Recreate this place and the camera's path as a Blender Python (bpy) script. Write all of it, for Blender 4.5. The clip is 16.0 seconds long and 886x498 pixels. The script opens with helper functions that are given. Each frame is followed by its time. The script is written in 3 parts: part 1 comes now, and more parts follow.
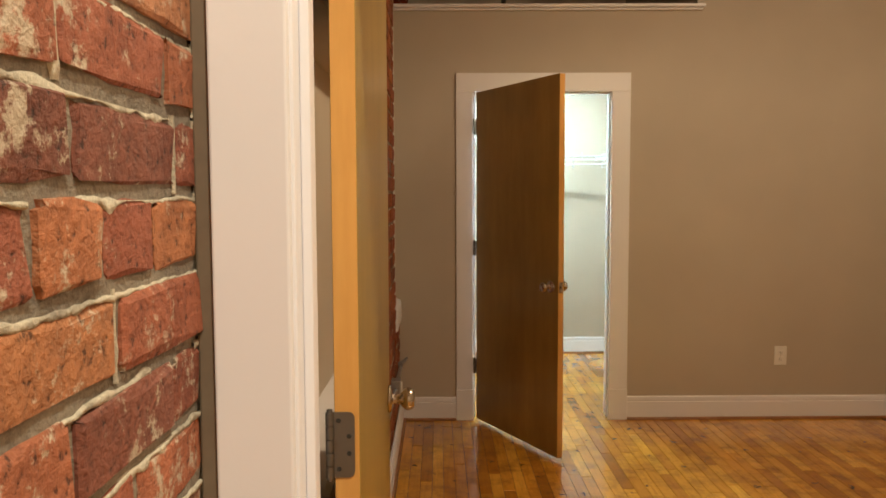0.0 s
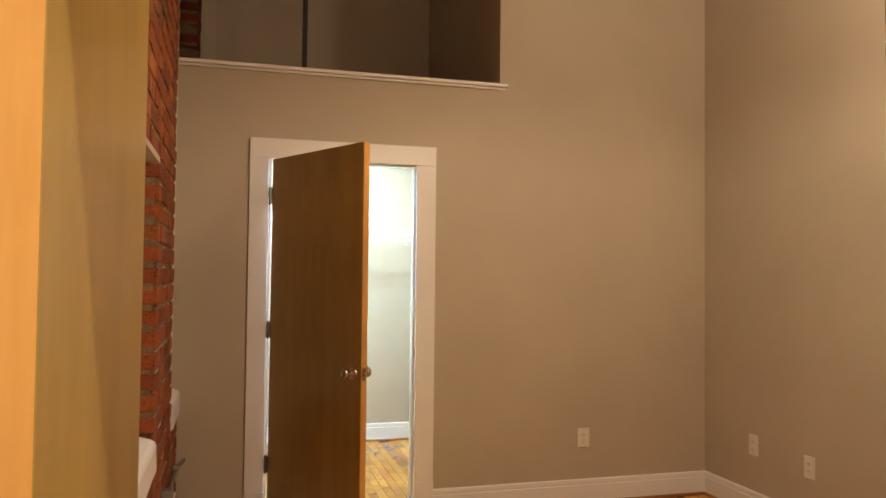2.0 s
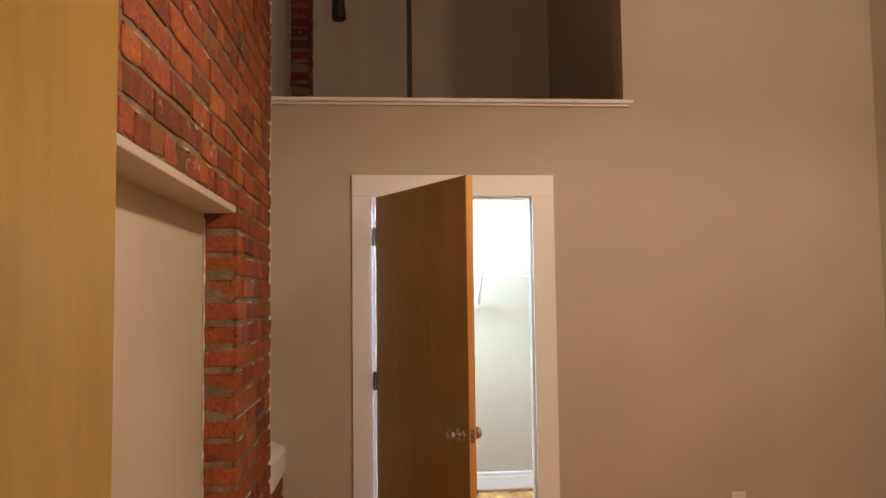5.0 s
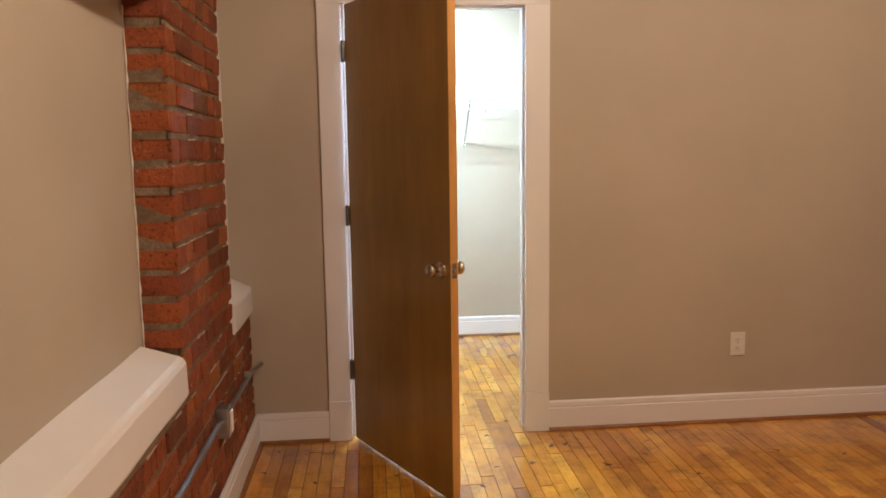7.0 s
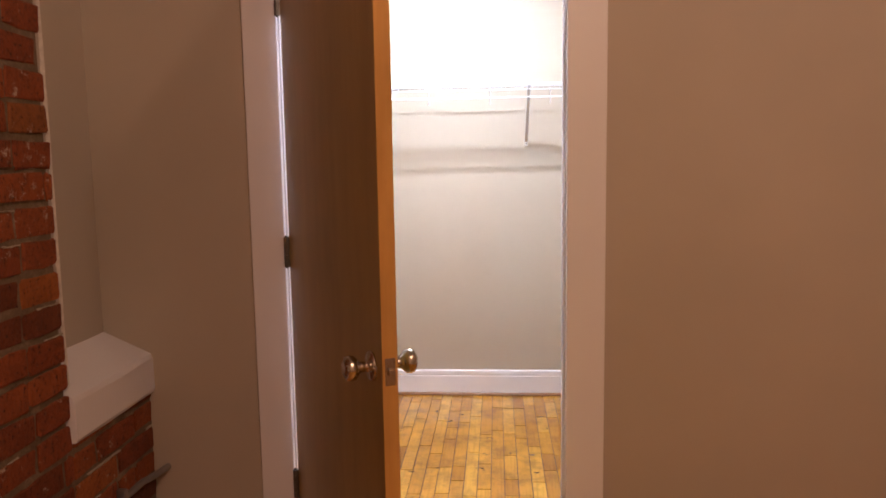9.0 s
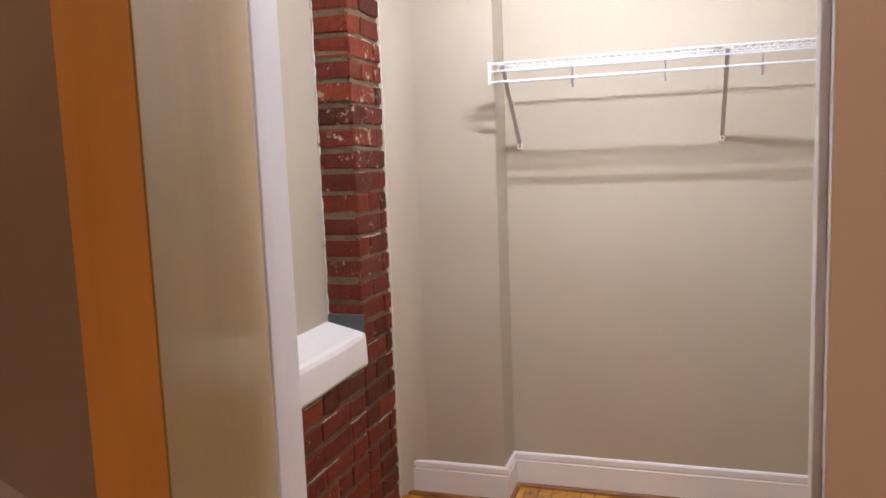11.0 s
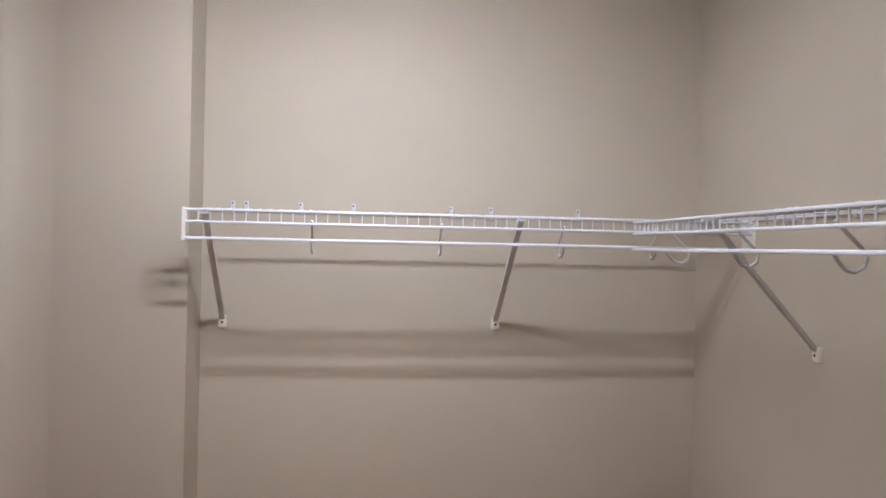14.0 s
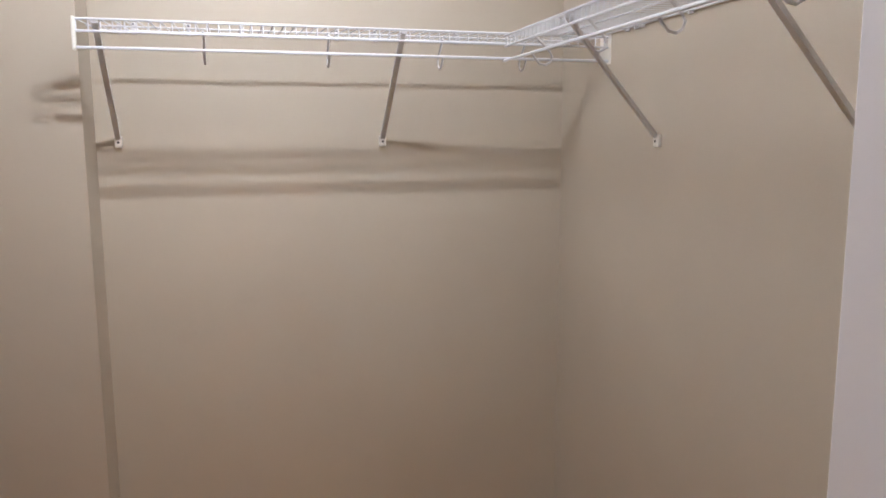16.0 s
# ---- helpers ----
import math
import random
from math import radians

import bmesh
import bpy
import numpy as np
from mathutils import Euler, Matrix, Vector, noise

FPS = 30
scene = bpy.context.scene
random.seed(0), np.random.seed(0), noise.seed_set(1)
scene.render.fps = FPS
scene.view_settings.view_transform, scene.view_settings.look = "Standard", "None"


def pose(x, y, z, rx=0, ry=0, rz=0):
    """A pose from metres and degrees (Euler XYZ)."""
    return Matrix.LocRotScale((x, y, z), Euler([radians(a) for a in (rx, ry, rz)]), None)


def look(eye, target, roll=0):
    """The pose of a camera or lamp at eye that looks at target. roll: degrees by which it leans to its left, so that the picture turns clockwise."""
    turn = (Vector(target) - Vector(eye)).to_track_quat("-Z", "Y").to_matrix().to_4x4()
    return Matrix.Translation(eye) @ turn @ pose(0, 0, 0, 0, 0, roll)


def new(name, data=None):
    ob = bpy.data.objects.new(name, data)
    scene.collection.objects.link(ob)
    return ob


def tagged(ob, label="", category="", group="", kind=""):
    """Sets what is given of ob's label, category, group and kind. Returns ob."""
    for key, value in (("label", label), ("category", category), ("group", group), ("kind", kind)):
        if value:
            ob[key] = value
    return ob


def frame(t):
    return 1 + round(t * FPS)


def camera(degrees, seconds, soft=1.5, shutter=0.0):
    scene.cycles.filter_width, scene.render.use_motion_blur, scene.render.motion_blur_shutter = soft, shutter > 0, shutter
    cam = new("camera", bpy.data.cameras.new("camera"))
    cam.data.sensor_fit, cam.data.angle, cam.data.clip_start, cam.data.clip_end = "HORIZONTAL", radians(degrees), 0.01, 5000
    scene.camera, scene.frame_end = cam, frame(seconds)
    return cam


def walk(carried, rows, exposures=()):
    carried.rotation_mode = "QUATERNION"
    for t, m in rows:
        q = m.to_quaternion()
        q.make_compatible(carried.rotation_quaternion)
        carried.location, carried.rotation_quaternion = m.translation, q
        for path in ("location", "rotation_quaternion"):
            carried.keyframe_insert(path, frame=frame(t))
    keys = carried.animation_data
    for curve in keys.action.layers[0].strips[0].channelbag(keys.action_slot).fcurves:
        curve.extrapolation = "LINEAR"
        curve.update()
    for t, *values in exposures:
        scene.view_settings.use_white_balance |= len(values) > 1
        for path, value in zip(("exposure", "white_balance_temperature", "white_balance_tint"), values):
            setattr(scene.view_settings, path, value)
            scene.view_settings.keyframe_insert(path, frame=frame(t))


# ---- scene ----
cam = camera(61.0, 16.0, soft=1.7)
PATH = [
    (0, (-0.037, -0.013, 1.415), (-0.025, 1.982, 1.272), -0.2),
    (0.5, (-0.058, 0.005, 1.41), (0.161, 1.989, 1.274), -0.1),
    (1, (-0.061, 0.09, 1.401), (0.316, 2.051, 1.292), 0.4),
    (1.5, (-0.039, 0.224, 1.394), (0.436, 2.166, 1.373), 0.6),
    (2, (0.003, 0.343, 1.411), (0.536, 2.27, 1.476), 0.6),
    (2.5, (0.013, 0.389, 1.436), (0.586, 2.298, 1.606), 0.0),
    (3, (0.029, 0.444, 1.466), (0.607, 2.344, 1.698), -0.9),
    (3.2, (0.019, 0.484, 1.471), (0.596, 2.382, 1.718), -1.0),
    (5.3, (0.268, 0.726, 1.517), (0.357, 2.722, 1.585), -0.7),
    (5.5, (0.291, 0.738, 1.494), (0.353, 2.737, 1.511), -0.7),
    (6, (0.307, 0.791, 1.436), (0.374, 2.787, 1.345), -0.8),
    (6.5, (0.302, 0.903, 1.385), (0.433, 2.889, 1.19), -0.8),
    (7, (0.299, 1.113, 1.367), (0.485, 3.088, 1.116), -0.8),
    (7.5, (0.405, 1.394, 1.377), (0.597, 3.369, 1.124), -0.7),
    (8, (0.545, 1.698, 1.377), (0.68, 3.679, 1.141), -0.6),
    (8.5, (0.69, 2.033, 1.37), (0.71, 4.02, 1.141), -0.5),
    (9, (0.823, 2.393, 1.365), (0.679, 4.374, 1.125), -0.9),
    (9.5, (0.862, 2.736, 1.378), (0.564, 4.696, 1.117), -1.2),
    (9.7, (0.888, 2.87, 1.379), (0.521, 4.818, 1.118), -1.6),
    (11.8, (0.824, 3.903, 1.403), (0.181, 5.786, 1.198), -1.8),
    (12, (0.814, 3.961, 1.404), (0.182, 5.85, 1.22), -1.7),
    (12.5, (0.759, 4.124, 1.499), (0.2, 6.04, 1.375), -1.0),
    (13, (0.701, 4.272, 1.583), (0.316, 6.234, 1.539), 0.1),
    (13.5, (0.645, 4.385, 1.613), (0.556, 6.383, 1.636), 1.0),
    (14, (0.576, 4.484, 1.656), (0.812, 6.47, 1.654), 1.2),
    (14.5, (0.576, 4.507, 1.635), (1.037, 6.453, 1.598), 1.1),
    (15, (0.587, 4.484, 1.54), (1.155, 6.398, 1.425), 0.9),
    (15.5, (0.581, 4.394, 1.488), (1.135, 6.306, 1.291), 0.3),
    (16, (0.54, 4.282, 1.443), (1.063, 6.192, 1.156), -0.2),
]
# exposure and white balance follow the clip's own camera
walk(cam, [(t, look(eye, target, roll)) for t, eye, target, roll in PATH],
     exposures=[(0, 0.74, 5850, -7), (1, 0.62, 6070, -6), (1.5, 0.74, 6000, -4), (2, 0.98, 5880, -4), (3, 1.05, 5650, 2), (5.5, 0.98, 5450, 3), (7, 1.04, 5400, 2), (7.5, 1.12, 5500, 4), (8, 0.93, 5800, 10),
                (8.5, 0.68, 6180, 21), (9, 0.4, 6330, 26), (9.5, 0.28, 6750, 27), (9.7, 0.22, 6750, 27), (11.8, -0.33, 6620, 22), (12, -0.35, 6620, 22),
                (13, -0.7, 6520, 23), (14, -0.95, 6440, 25), (14.5, -0.88, 6470, 25), (15, -0.74, 6530, 24), (15.5, -0.66, 6560, 23), (16, -0.6, 6590, 23)])

# ---- world and lamps ----
world = bpy.data.worlds.new("world")
world.use_nodes = True
world.node_tree.nodes["Background"].inputs["Color"].default_value = (0.02, 0.02, 0.025, 1)
world.node_tree.nodes["Background"].inputs["Strength"].default_value = 0.1
scene.world = world

WALL_Y = 4.65        # bedroom face of the closet partition
THICK = 0.149        # thickness of the partition
BRICK_X = -0.281     # face of the old brick wall
NICHE_X = -0.398     # back of the bedroom window niche
DEEP_X = -0.425      # back of the second, taller niche
HALL_X = -0.31       # face of the brick in the hall
BACK_Y = 6.635       # back wall of closet and loft
TOP = 4.6            # height of the rooms
CHASE_Y = 6.46       # front of the boxed chase
SIDE_X = 1.597       # side wall of closet and loft
RIGHT_X = 2.982      # bedroom side wall
PIER = 6.11          # near face of the closet's brick pier
PIER_END = 6.395     # where plaster takes over from the pier


def spot(x, y, z, watts, degrees, blend, radius, color, target):
    data = bpy.data.lights.new("spot_light", "SPOT")
    data.energy, data.spot_size, data.spot_blend, data.shadow_soft_size, data.color = watts, radians(degrees), blend, radius, color
    ob = new("spot_light", data)
    ob.matrix_world = look((x, y, z), target)
    return ob


def bulb_light(x, y, z, watts, radius, color):
    data = bpy.data.lights.new("bulb_light", "POINT")
    data.energy, data.shadow_soft_size, data.color = watts, radius, color
    ob = new("bulb_light", data)
    ob.location = (x, y, z)
    return ob


WARM = (1.0, 0.66, 0.41)
LAMP = (1.3, 2.15, 2.78)       # main lamp of the bedroom, unseen, its pendant form assumed
FILL_LAMP = (2.32, 2.65, 3.35)     # added unseen lamp, higher, brightens the upper side wall
spot(*LAMP, 41, 174, 0.3, 0.1, WARM, (LAMP[0], LAMP[1], 0))
bulb_light(LAMP[0], LAMP[1], LAMP[2] - 0.02, 10, 0.08, WARM)
bulb_light(FILL_LAMP[0], FILL_LAMP[1], FILL_LAMP[2] - 0.02, 23, 0.08, WARM)
spot(0.95, -0.75, 4.5, 385, 150, 0.6, 0.08, (1.0, 0.79, 0.6), (0.9, -0.4, 0))


# ---- materials ----
def material(name):
    m = bpy.data.materials.new(name)
    m.use_nodes = True
    return m, m.node_tree.nodes, m.node_tree.links, m.node_tree.nodes["Principled BSDF"]


def node(nodes, kind, **inputs):
    n = nodes.new(kind)
    for key, value in inputs.items():
        n.inputs[key.replace("_", " ")].default_value = value
    return n


def noise_node(nodes, links, scale, detail=4.0, rough=0.6, stretch=None, space="Object"):
    co = nodes.new("ShaderNodeTexCoord")
    out = co.outputs[space]
    if stretch:
        mp = nodes.new("ShaderNodeMapping")
        mp.inputs["Scale"].default_value = stretch
        links.new(out, mp.inputs["Vector"])
        out = mp.outputs["Vector"]
    n = node(nodes, "ShaderNodeTexNoise", Scale=scale, Detail=detail, Roughness=rough)
    links.new(out, n.inputs["Vector"])
    return n


def ramp(nodes, links, source, stops):
    r = nodes.new("ShaderNodeValToRGB")
    els = r.color_ramp.elements
    while len(els) < len(stops):
        els.new(0.5)
    for e, (p, c) in zip(els, stops):
        e.position, e.color = p, (*c, 1) if len(c) == 3 else c
    links.new(source, r.inputs["Fac"])
    return r


def mixed(nodes, links, fac, a, b, mode="MIX"):
    m = nodes.new("ShaderNodeMix")
    m.data_type, m.blend_type = "RGBA", mode
    for sock, v in ((m.inputs["Factor"], fac), (m.inputs["A"], a), (m.inputs["B"], b)):
        if isinstance(v, (float, int)):
            sock.default_value = v
        elif isinstance(v, tuple):
            sock.default_value = (*v, 1)
        else:
            links.new(v, sock)
    return m.outputs["Result"]


def add_bump(nodes, links, bsdf, height, strength, distance):
    b = node(nodes, "ShaderNodeBump", Strength=strength, Distance=distance)
    links.new(height, b.inputs["Height"])
    links.new(b.outputs["Normal"], bsdf.inputs["Normal"])


def paint(name, c, rough, fine=260.0, strength=0.12, spread=0.06):
    """Rolled wall paint: faint roller stipple and slow drifts of tone."""
    m, n, l, b = material(name)
    slow = noise_node(n, l, 1.3, 3)
    r = ramp(n, l, slow.outputs["Fac"], [(0.3, tuple(v * (1 - spread) for v in c)), (0.7, tuple(min(1, v * (1 + spread)) for v in c))])
    scuff = noise_node(n, l, 9.0, 6, 0.7)
    mask = ramp(n, l, scuff.outputs["Fac"], [(0.62, (0, 0, 0)), (0.8, (0.25, 0.25, 0.25))])
    l.new(mixed(n, l, mask.outputs["Color"], r.outputs["Color"], tuple(v * 0.86 for v in c)), b.inputs["Base Color"])
    b.inputs["Roughness"].default_value = rough
    stipple = noise_node(n, l, fine, 2, 0.5)
    add_bump(n, l, b, stipple.outputs["Fac"], strength, 0.002)
    return m


def metal(name, c, rough):
    m, n, l, b = material(name)
    b.inputs["Metallic"].default_value = 1.0
    b.inputs["Base Color"].default_value = (*c, 1)
    wear = noise_node(n, l, 40.0, 4)
    r = ramp(n, l, wear.outputs["Fac"], [(0.3, (rough * 0.7,) * 3), (0.7, (min(1, rough * 1.4),) * 3)])
    l.new(r.outputs["Color"], b.inputs["Roughness"])
    return m


def veneer(name, dark, light, rough, scale=3.0):
    """Clear-coated veneer with upright grain and soft cloudy figure."""
    m, n, l, b = material(name)
    grain = noise_node(n, l, scale, 8, 0.65, (5, 5, 0.5))
    cloud = noise_node(n, l, 3.0, 5, 0.6, (1, 1, 0.5))
    r1 = ramp(n, l, grain.outputs["Fac"], [(0.3, dark), (0.72, light)])
    r2 = ramp(n, l, cloud.outputs["Fac"], [(0.3, (0.76, 0.74, 0.70)), (0.7, (1.12, 1.1, 1.06))])
    l.new(mixed(n, l, 1.0, r1.outputs["Color"], r2.outputs["Color"], "MULTIPLY"), b.inputs["Base Color"])
    b.inputs["Roughness"].default_value = rough
    ripple = noise_node(n, l, 5.0, 2, 0.4)
    total = n.new("ShaderNodeMath")
    total.operation = "MULTIPLY_ADD"
    total.inputs[1].default_value = 3.0
    l.new(ripple.outputs["Fac"], total.inputs[0])
    l.new(grain.outputs["Fac"], total.inputs[2])
    add_bump(n, l, b, total.outputs[0], 0.08, 0.0015)
    return m


def brick_material(name, island, smear_from, depth):
    """Old salvaged brick: tone by piece, pitted face, smears of pale paint and mortar."""
    m, n, l, b = material(name)
    if island:
        rnd = n.new("ShaderNodeNewGeometry").outputs["Random Per Island"]
    else:
        rnd = n.new("ShaderNodeObjectInfo").outputs["Random"]
    shades = [(0.0, (0.17, 0.05, 0.03)), (0.3, (0.27, 0.07, 0.036)), (0.55, (0.33, 0.092, 0.043)), (0.8, (0.37, 0.112, 0.05)), (0.93, (0.42, 0.15, 0.055)), (1.0, (0.15, 0.075, 0.065))]
    tone = ramp(n, l, rnd, [(p, tuple(v * d for v, d in zip(c, depth))) for p, c in shades])
    co = n.new("ShaderNodeTexCoord")
    geo = n.new("ShaderNodeNewGeometry")
    coarse = node(n, "ShaderNodeTexNoise", Scale=14.0, Detail=6.0, Roughness=0.7)
    fine = node(n, "ShaderNodeTexNoise", Scale=85.0, Detail=5.0, Roughness=0.65)
    smear = node(n, "ShaderNodeTexNoise", Scale=22.0, Detail=8.0, Roughness=0.78)
    where = node(n, "ShaderNodeTexNoise", Scale=2.3, Detail=2.0, Roughness=0.5)
    for t in (coarse, fine, smear, where):
        l.new(geo.outputs["Position"], t.inputs["Vector"])
    spots = ramp(n, l, coarse.outputs["Fac"], [(0.3, (0.66, 0.62, 0.62)), (0.55, (1, 1, 1)), (0.8, (1.2, 1.3, 1.4))])
    c1 = mixed(n, l, 1.0, tone.outputs["Color"], spots.outputs["Color"], "MULTIPLY")
    pits = ramp(n, l, fine.outputs["Fac"], [(0.33, (0.22, 0.2, 0.2)), (0.41, (0.9, 0.9, 0.9)), (0.6, (1.12, 1.12, 1.12))])
    c2 = mixed(n, l, 1.0, c1, pits.outputs["Color"], "MULTIPLY")
    add = n.new("ShaderNodeMath")
    add.operation = "MULTIPLY_ADD"
    l.new(where.outputs["Fac"], add.inputs[0])
    add.inputs[1].default_value = 0.35
    l.new(smear.outputs["Fac"], add.inputs[2])
    mask = ramp(n, l, add.outputs[0], [(smear_from, (0, 0, 0)), (smear_from + 0.065, (0.85, 0.85, 0.85))])
    l.new(mixed(n, l, mask.outputs["Color"], c2, (0.56, 0.48, 0.36)), b.inputs["Base Color"])
    b.inputs["Roughness"].default_value = 0.72
    h = n.new("ShaderNodeMath")
    h.operation = "ADD"
    l.new(coarse.outputs["Fac"], h.inputs[0])
    l.new(fine.outputs["Fac"], h.inputs[1])
    add_bump(n, l, b, h.outputs[0], 0.8, 0.007)
    return m


def mortar_material(name, stops):
    m, n, l, b = material(name)
    geo = n.new("ShaderNodeNewGeometry")
    a = node(n, "ShaderNodeTexNoise", Scale=10.0, Detail=7.0, Roughness=0.75)
    f = node(n, "ShaderNodeTexNoise", Scale=150.0, Detail=4.0, Roughness=0.7)
    for t in (a, f):
        l.new(geo.outputs["Position"], t.inputs["Vector"])
    r = ramp(n, l, a.outputs["Fac"], stops)
    g = ramp(n, l, f.outputs["Fac"], [(0.3, (0.7, 0.7, 0.7)), (0.7, (1.1, 1.1, 1.1))])
    l.new(mixed(n, l, 1.0, r.outputs["Color"], g.outputs["Color"], "MULTIPLY"), b.inputs["Base Color"])
    b.inputs["Roughness"].default_value = 0.9
    add_bump(n, l, b, f.outputs["Fac"], 0.7, 0.006)
    return m


def plank_material(name, island):
    """Worn varnished maple strip: tone by board, grain along the board, dark spots and scuffs."""
    m, n, l, b = material(name)
    if island:
        rnd = n.new("ShaderNodeNewGeometry").outputs["Random Per Island"]
    else:
        rnd = n.new("ShaderNodeObjectInfo").outputs["Random"]
    tone = ramp(n, l, rnd, [(0.0, (0.33, 0.13, 0.015)), (0.1, (0.48, 0.2, 0.022)), (0.4, (0.61, 0.275, 0.028)), (0.8, (0.70, 0.335, 0.034)), (1.0, (0.78, 0.41, 0.05))])
    geo = n.new("ShaderNodeNewGeometry")
    mp = n.new("ShaderNodeMapping")
    mp.inputs["Scale"].default_value = (16, 0.9, 1)
    l.new(geo.outputs["Position"], mp.inputs["Vector"])
    shift = n.new("ShaderNodeMath")
    shift.operation = "MULTIPLY"
    shift.inputs[1].default_value = 40.0
    l.new(rnd, shift.inputs[0])
    off = n.new("ShaderNodeCombineXYZ")
    l.new(shift.outputs[0], off.inputs["Y"])
    l.new(off.outputs[0], mp.inputs["Location"])
    grain = node(n, "ShaderNodeTexNoise", Scale=5.0, Detail=8.0, Roughness=0.65)
    l.new(mp.outputs[0], grain.inputs["Vector"])
    stain = node(n, "ShaderNodeTexNoise", Scale=7.0, Detail=6.0, Roughness=0.7)
    wear = node(n, "ShaderNodeTexNoise", Scale=1.6, Detail=5.0, Roughness=0.6)
    speck = node(n, "ShaderNodeTexVoronoi", Scale=3.4)
    speck.voronoi_dimensions = "2D"
    wobble = node(n, "ShaderNodeTexNoise", Scale=30.0, Detail=3.0)
    for t in (stain, wear, wobble):
        l.new(geo.outputs["Position"], t.inputs["Vector"])
    l.new(mixed(n, l, 0.05, geo.outputs["Position"], wobble.outputs["Color"], "LINEAR_LIGHT"), speck.inputs["Vector"])
    g = ramp(n, l, grain.outputs["Fac"], [(0.25, (0.72, 0.66, 0.58)), (0.5, (1, 1, 1)), (0.8, (1.12, 1.1, 1.05))])
    c1 = mixed(n, l, 1.0, tone.outputs["Color"], g.outputs["Color"], "MULTIPLY")
    s = ramp(n, l, stain.outputs["Fac"], [(0.46, (0, 0, 0)), (0.70, (0.75, 0.75, 0.75))])
    w = ramp(n, l, wear.outputs["Fac"], [(0.35, (0.86, 0.82, 0.78)), (0.5, (1, 1, 1)), (0.68, (1.18, 1.2, 1.3))])
    c1 = mixed(n, l, 1.0, c1, w.outputs["Color"], "MULTIPLY")
    c2 = mixed(n, l, s.outputs["Color"], c1, (0.20, 0.085, 0.022))
    k = ramp(n, l, speck.outputs["Distance"], [(0.018, (0.9, 0.9, 0.9)), (0.05, (0, 0, 0))])
    c3 = mixed(n, l, k.outputs["Color"], c2, (0.04, 0.025, 0.02))
    l.new(c3, b.inputs["Base Color"])
    rr = ramp(n, l, wear.outputs["Fac"], [(0.3, (0.08, 0.08, 0.08)), (0.7, (0.22, 0.22, 0.22))])
    l.new(rr.outputs["Color"], b.inputs["Roughness"])
    b.inputs["Coat Weight"].default_value = 0.5
    b.inputs["Coat Roughness"].default_value = 0.07
    add_bump(n, l, b, grain.outputs["Fac"], 0.08, 0.001)
    return m


def plain(name, c, rough, spread=0.08, scale=30.0):
    m, n, l, b = material(name)
    t = noise_node(n, l, scale, 4)
    r = ramp(n, l, t.outputs["Fac"], [(0.3, tuple(v * (1 - spread) for v in c)), (0.7, tuple(min(1, v * (1 + spread)) for v in c))])
    l.new(r.outputs["Color"], b.inputs["Base Color"])
    b.inputs["Roughness"].default_value = rough
    return m


BEIGE = paint("beige_wall_paint", (0.50, 0.44, 0.365), 0.6)
CEILING = paint("ceiling_paint", (0.70, 0.66, 0.6), 0.8)
WHITE = paint("white_trim_paint", (0.83, 0.82, 0.87), 0.38, 90.0, 0.05, 0.03)
SILL = paint("white_sill_paint", (0.84, 0.83, 0.87), 0.45, 28.0, 0.25, 0.03)
VENEER = veneer("birch_veneer", (0.335, 0.218, 0.05), (0.41, 0.28, 0.076), 0.28)
EDGE = veneer("birch_edge", (0.58, 0.30, 0.075), (0.70, 0.40, 0.12), 0.36, 5.0)
NICKEL = metal("satin_nickel", (0.52, 0.46, 0.39), 0.22)
STEEL = metal("galvanised_steel", (0.42, 0.43, 0.45), 0.42)
HINGE_STEEL = metal("dull_hinge_steel", (0.2, 0.19, 0.175), 0.45)
BLACK = plain("black_iron_paint", (0.012, 0.011, 0.011), 0.5)
PLASTIC = plain("white_plastic", (0.78, 0.76, 0.72), 0.35, 0.02)
# grey that puts shade into the colour of white braces, hooks and clips
BRACE = plain("shade_greyed_white", (0.6, 0.6, 0.63), 0.4, 0.03)
WIRE = plain("white_vinyl_coated_wire", (0.66, 0.68, 0.73), 0.35, 0.02)
DARK = plain("dark_slot", (0.02, 0.018, 0.015), 0.7)
SLATE = plain("slate_grey_paint", (0.07, 0.085, 0.09), 0.6)
SHOE = veneer("stained_shoe_moulding", (0.22, 0.09, 0.03), (0.36, 0.16, 0.05), 0.4)
FILLER = plain("pale_filler", (0.66, 0.62, 0.56), 0.7, 0.15, 60.0)
CAULK = plain("grey_brown_caulk", (0.17, 0.13, 0.09), 0.7)
SUBFLOOR = plain("dark_joint", (0.045, 0.024, 0.012), 0.8)
SMEARED = (brick_material("smeared_brick", False, 0.725, (1.1, 1.28, 1.36)), brick_material("smeared_brick_far", True, 0.725, (1.1, 1.28, 1.36)),
           mortar_material("grey_mortar", [(0.3, (0.16, 0.13, 0.10)), (0.5, (0.26, 0.215, 0.165)), (0.66, (0.33, 0.28, 0.215)), (0.8, (0.55, 0.48, 0.37))]), 0.78)
CLEAN = (brick_material("old_brick", False, 0.80, (0.90, 0.77, 0.42)), brick_material("old_brick_far", True, 0.80, (0.90, 0.77, 0.42)),
         mortar_material("brown_mortar", [(0.3, (0.15, 0.10, 0.063)), (0.48, (0.21, 0.15, 0.095)), (0.6, (0.29, 0.215, 0.14)), (0.78, (0.48, 0.41, 0.31))]), 0.3)
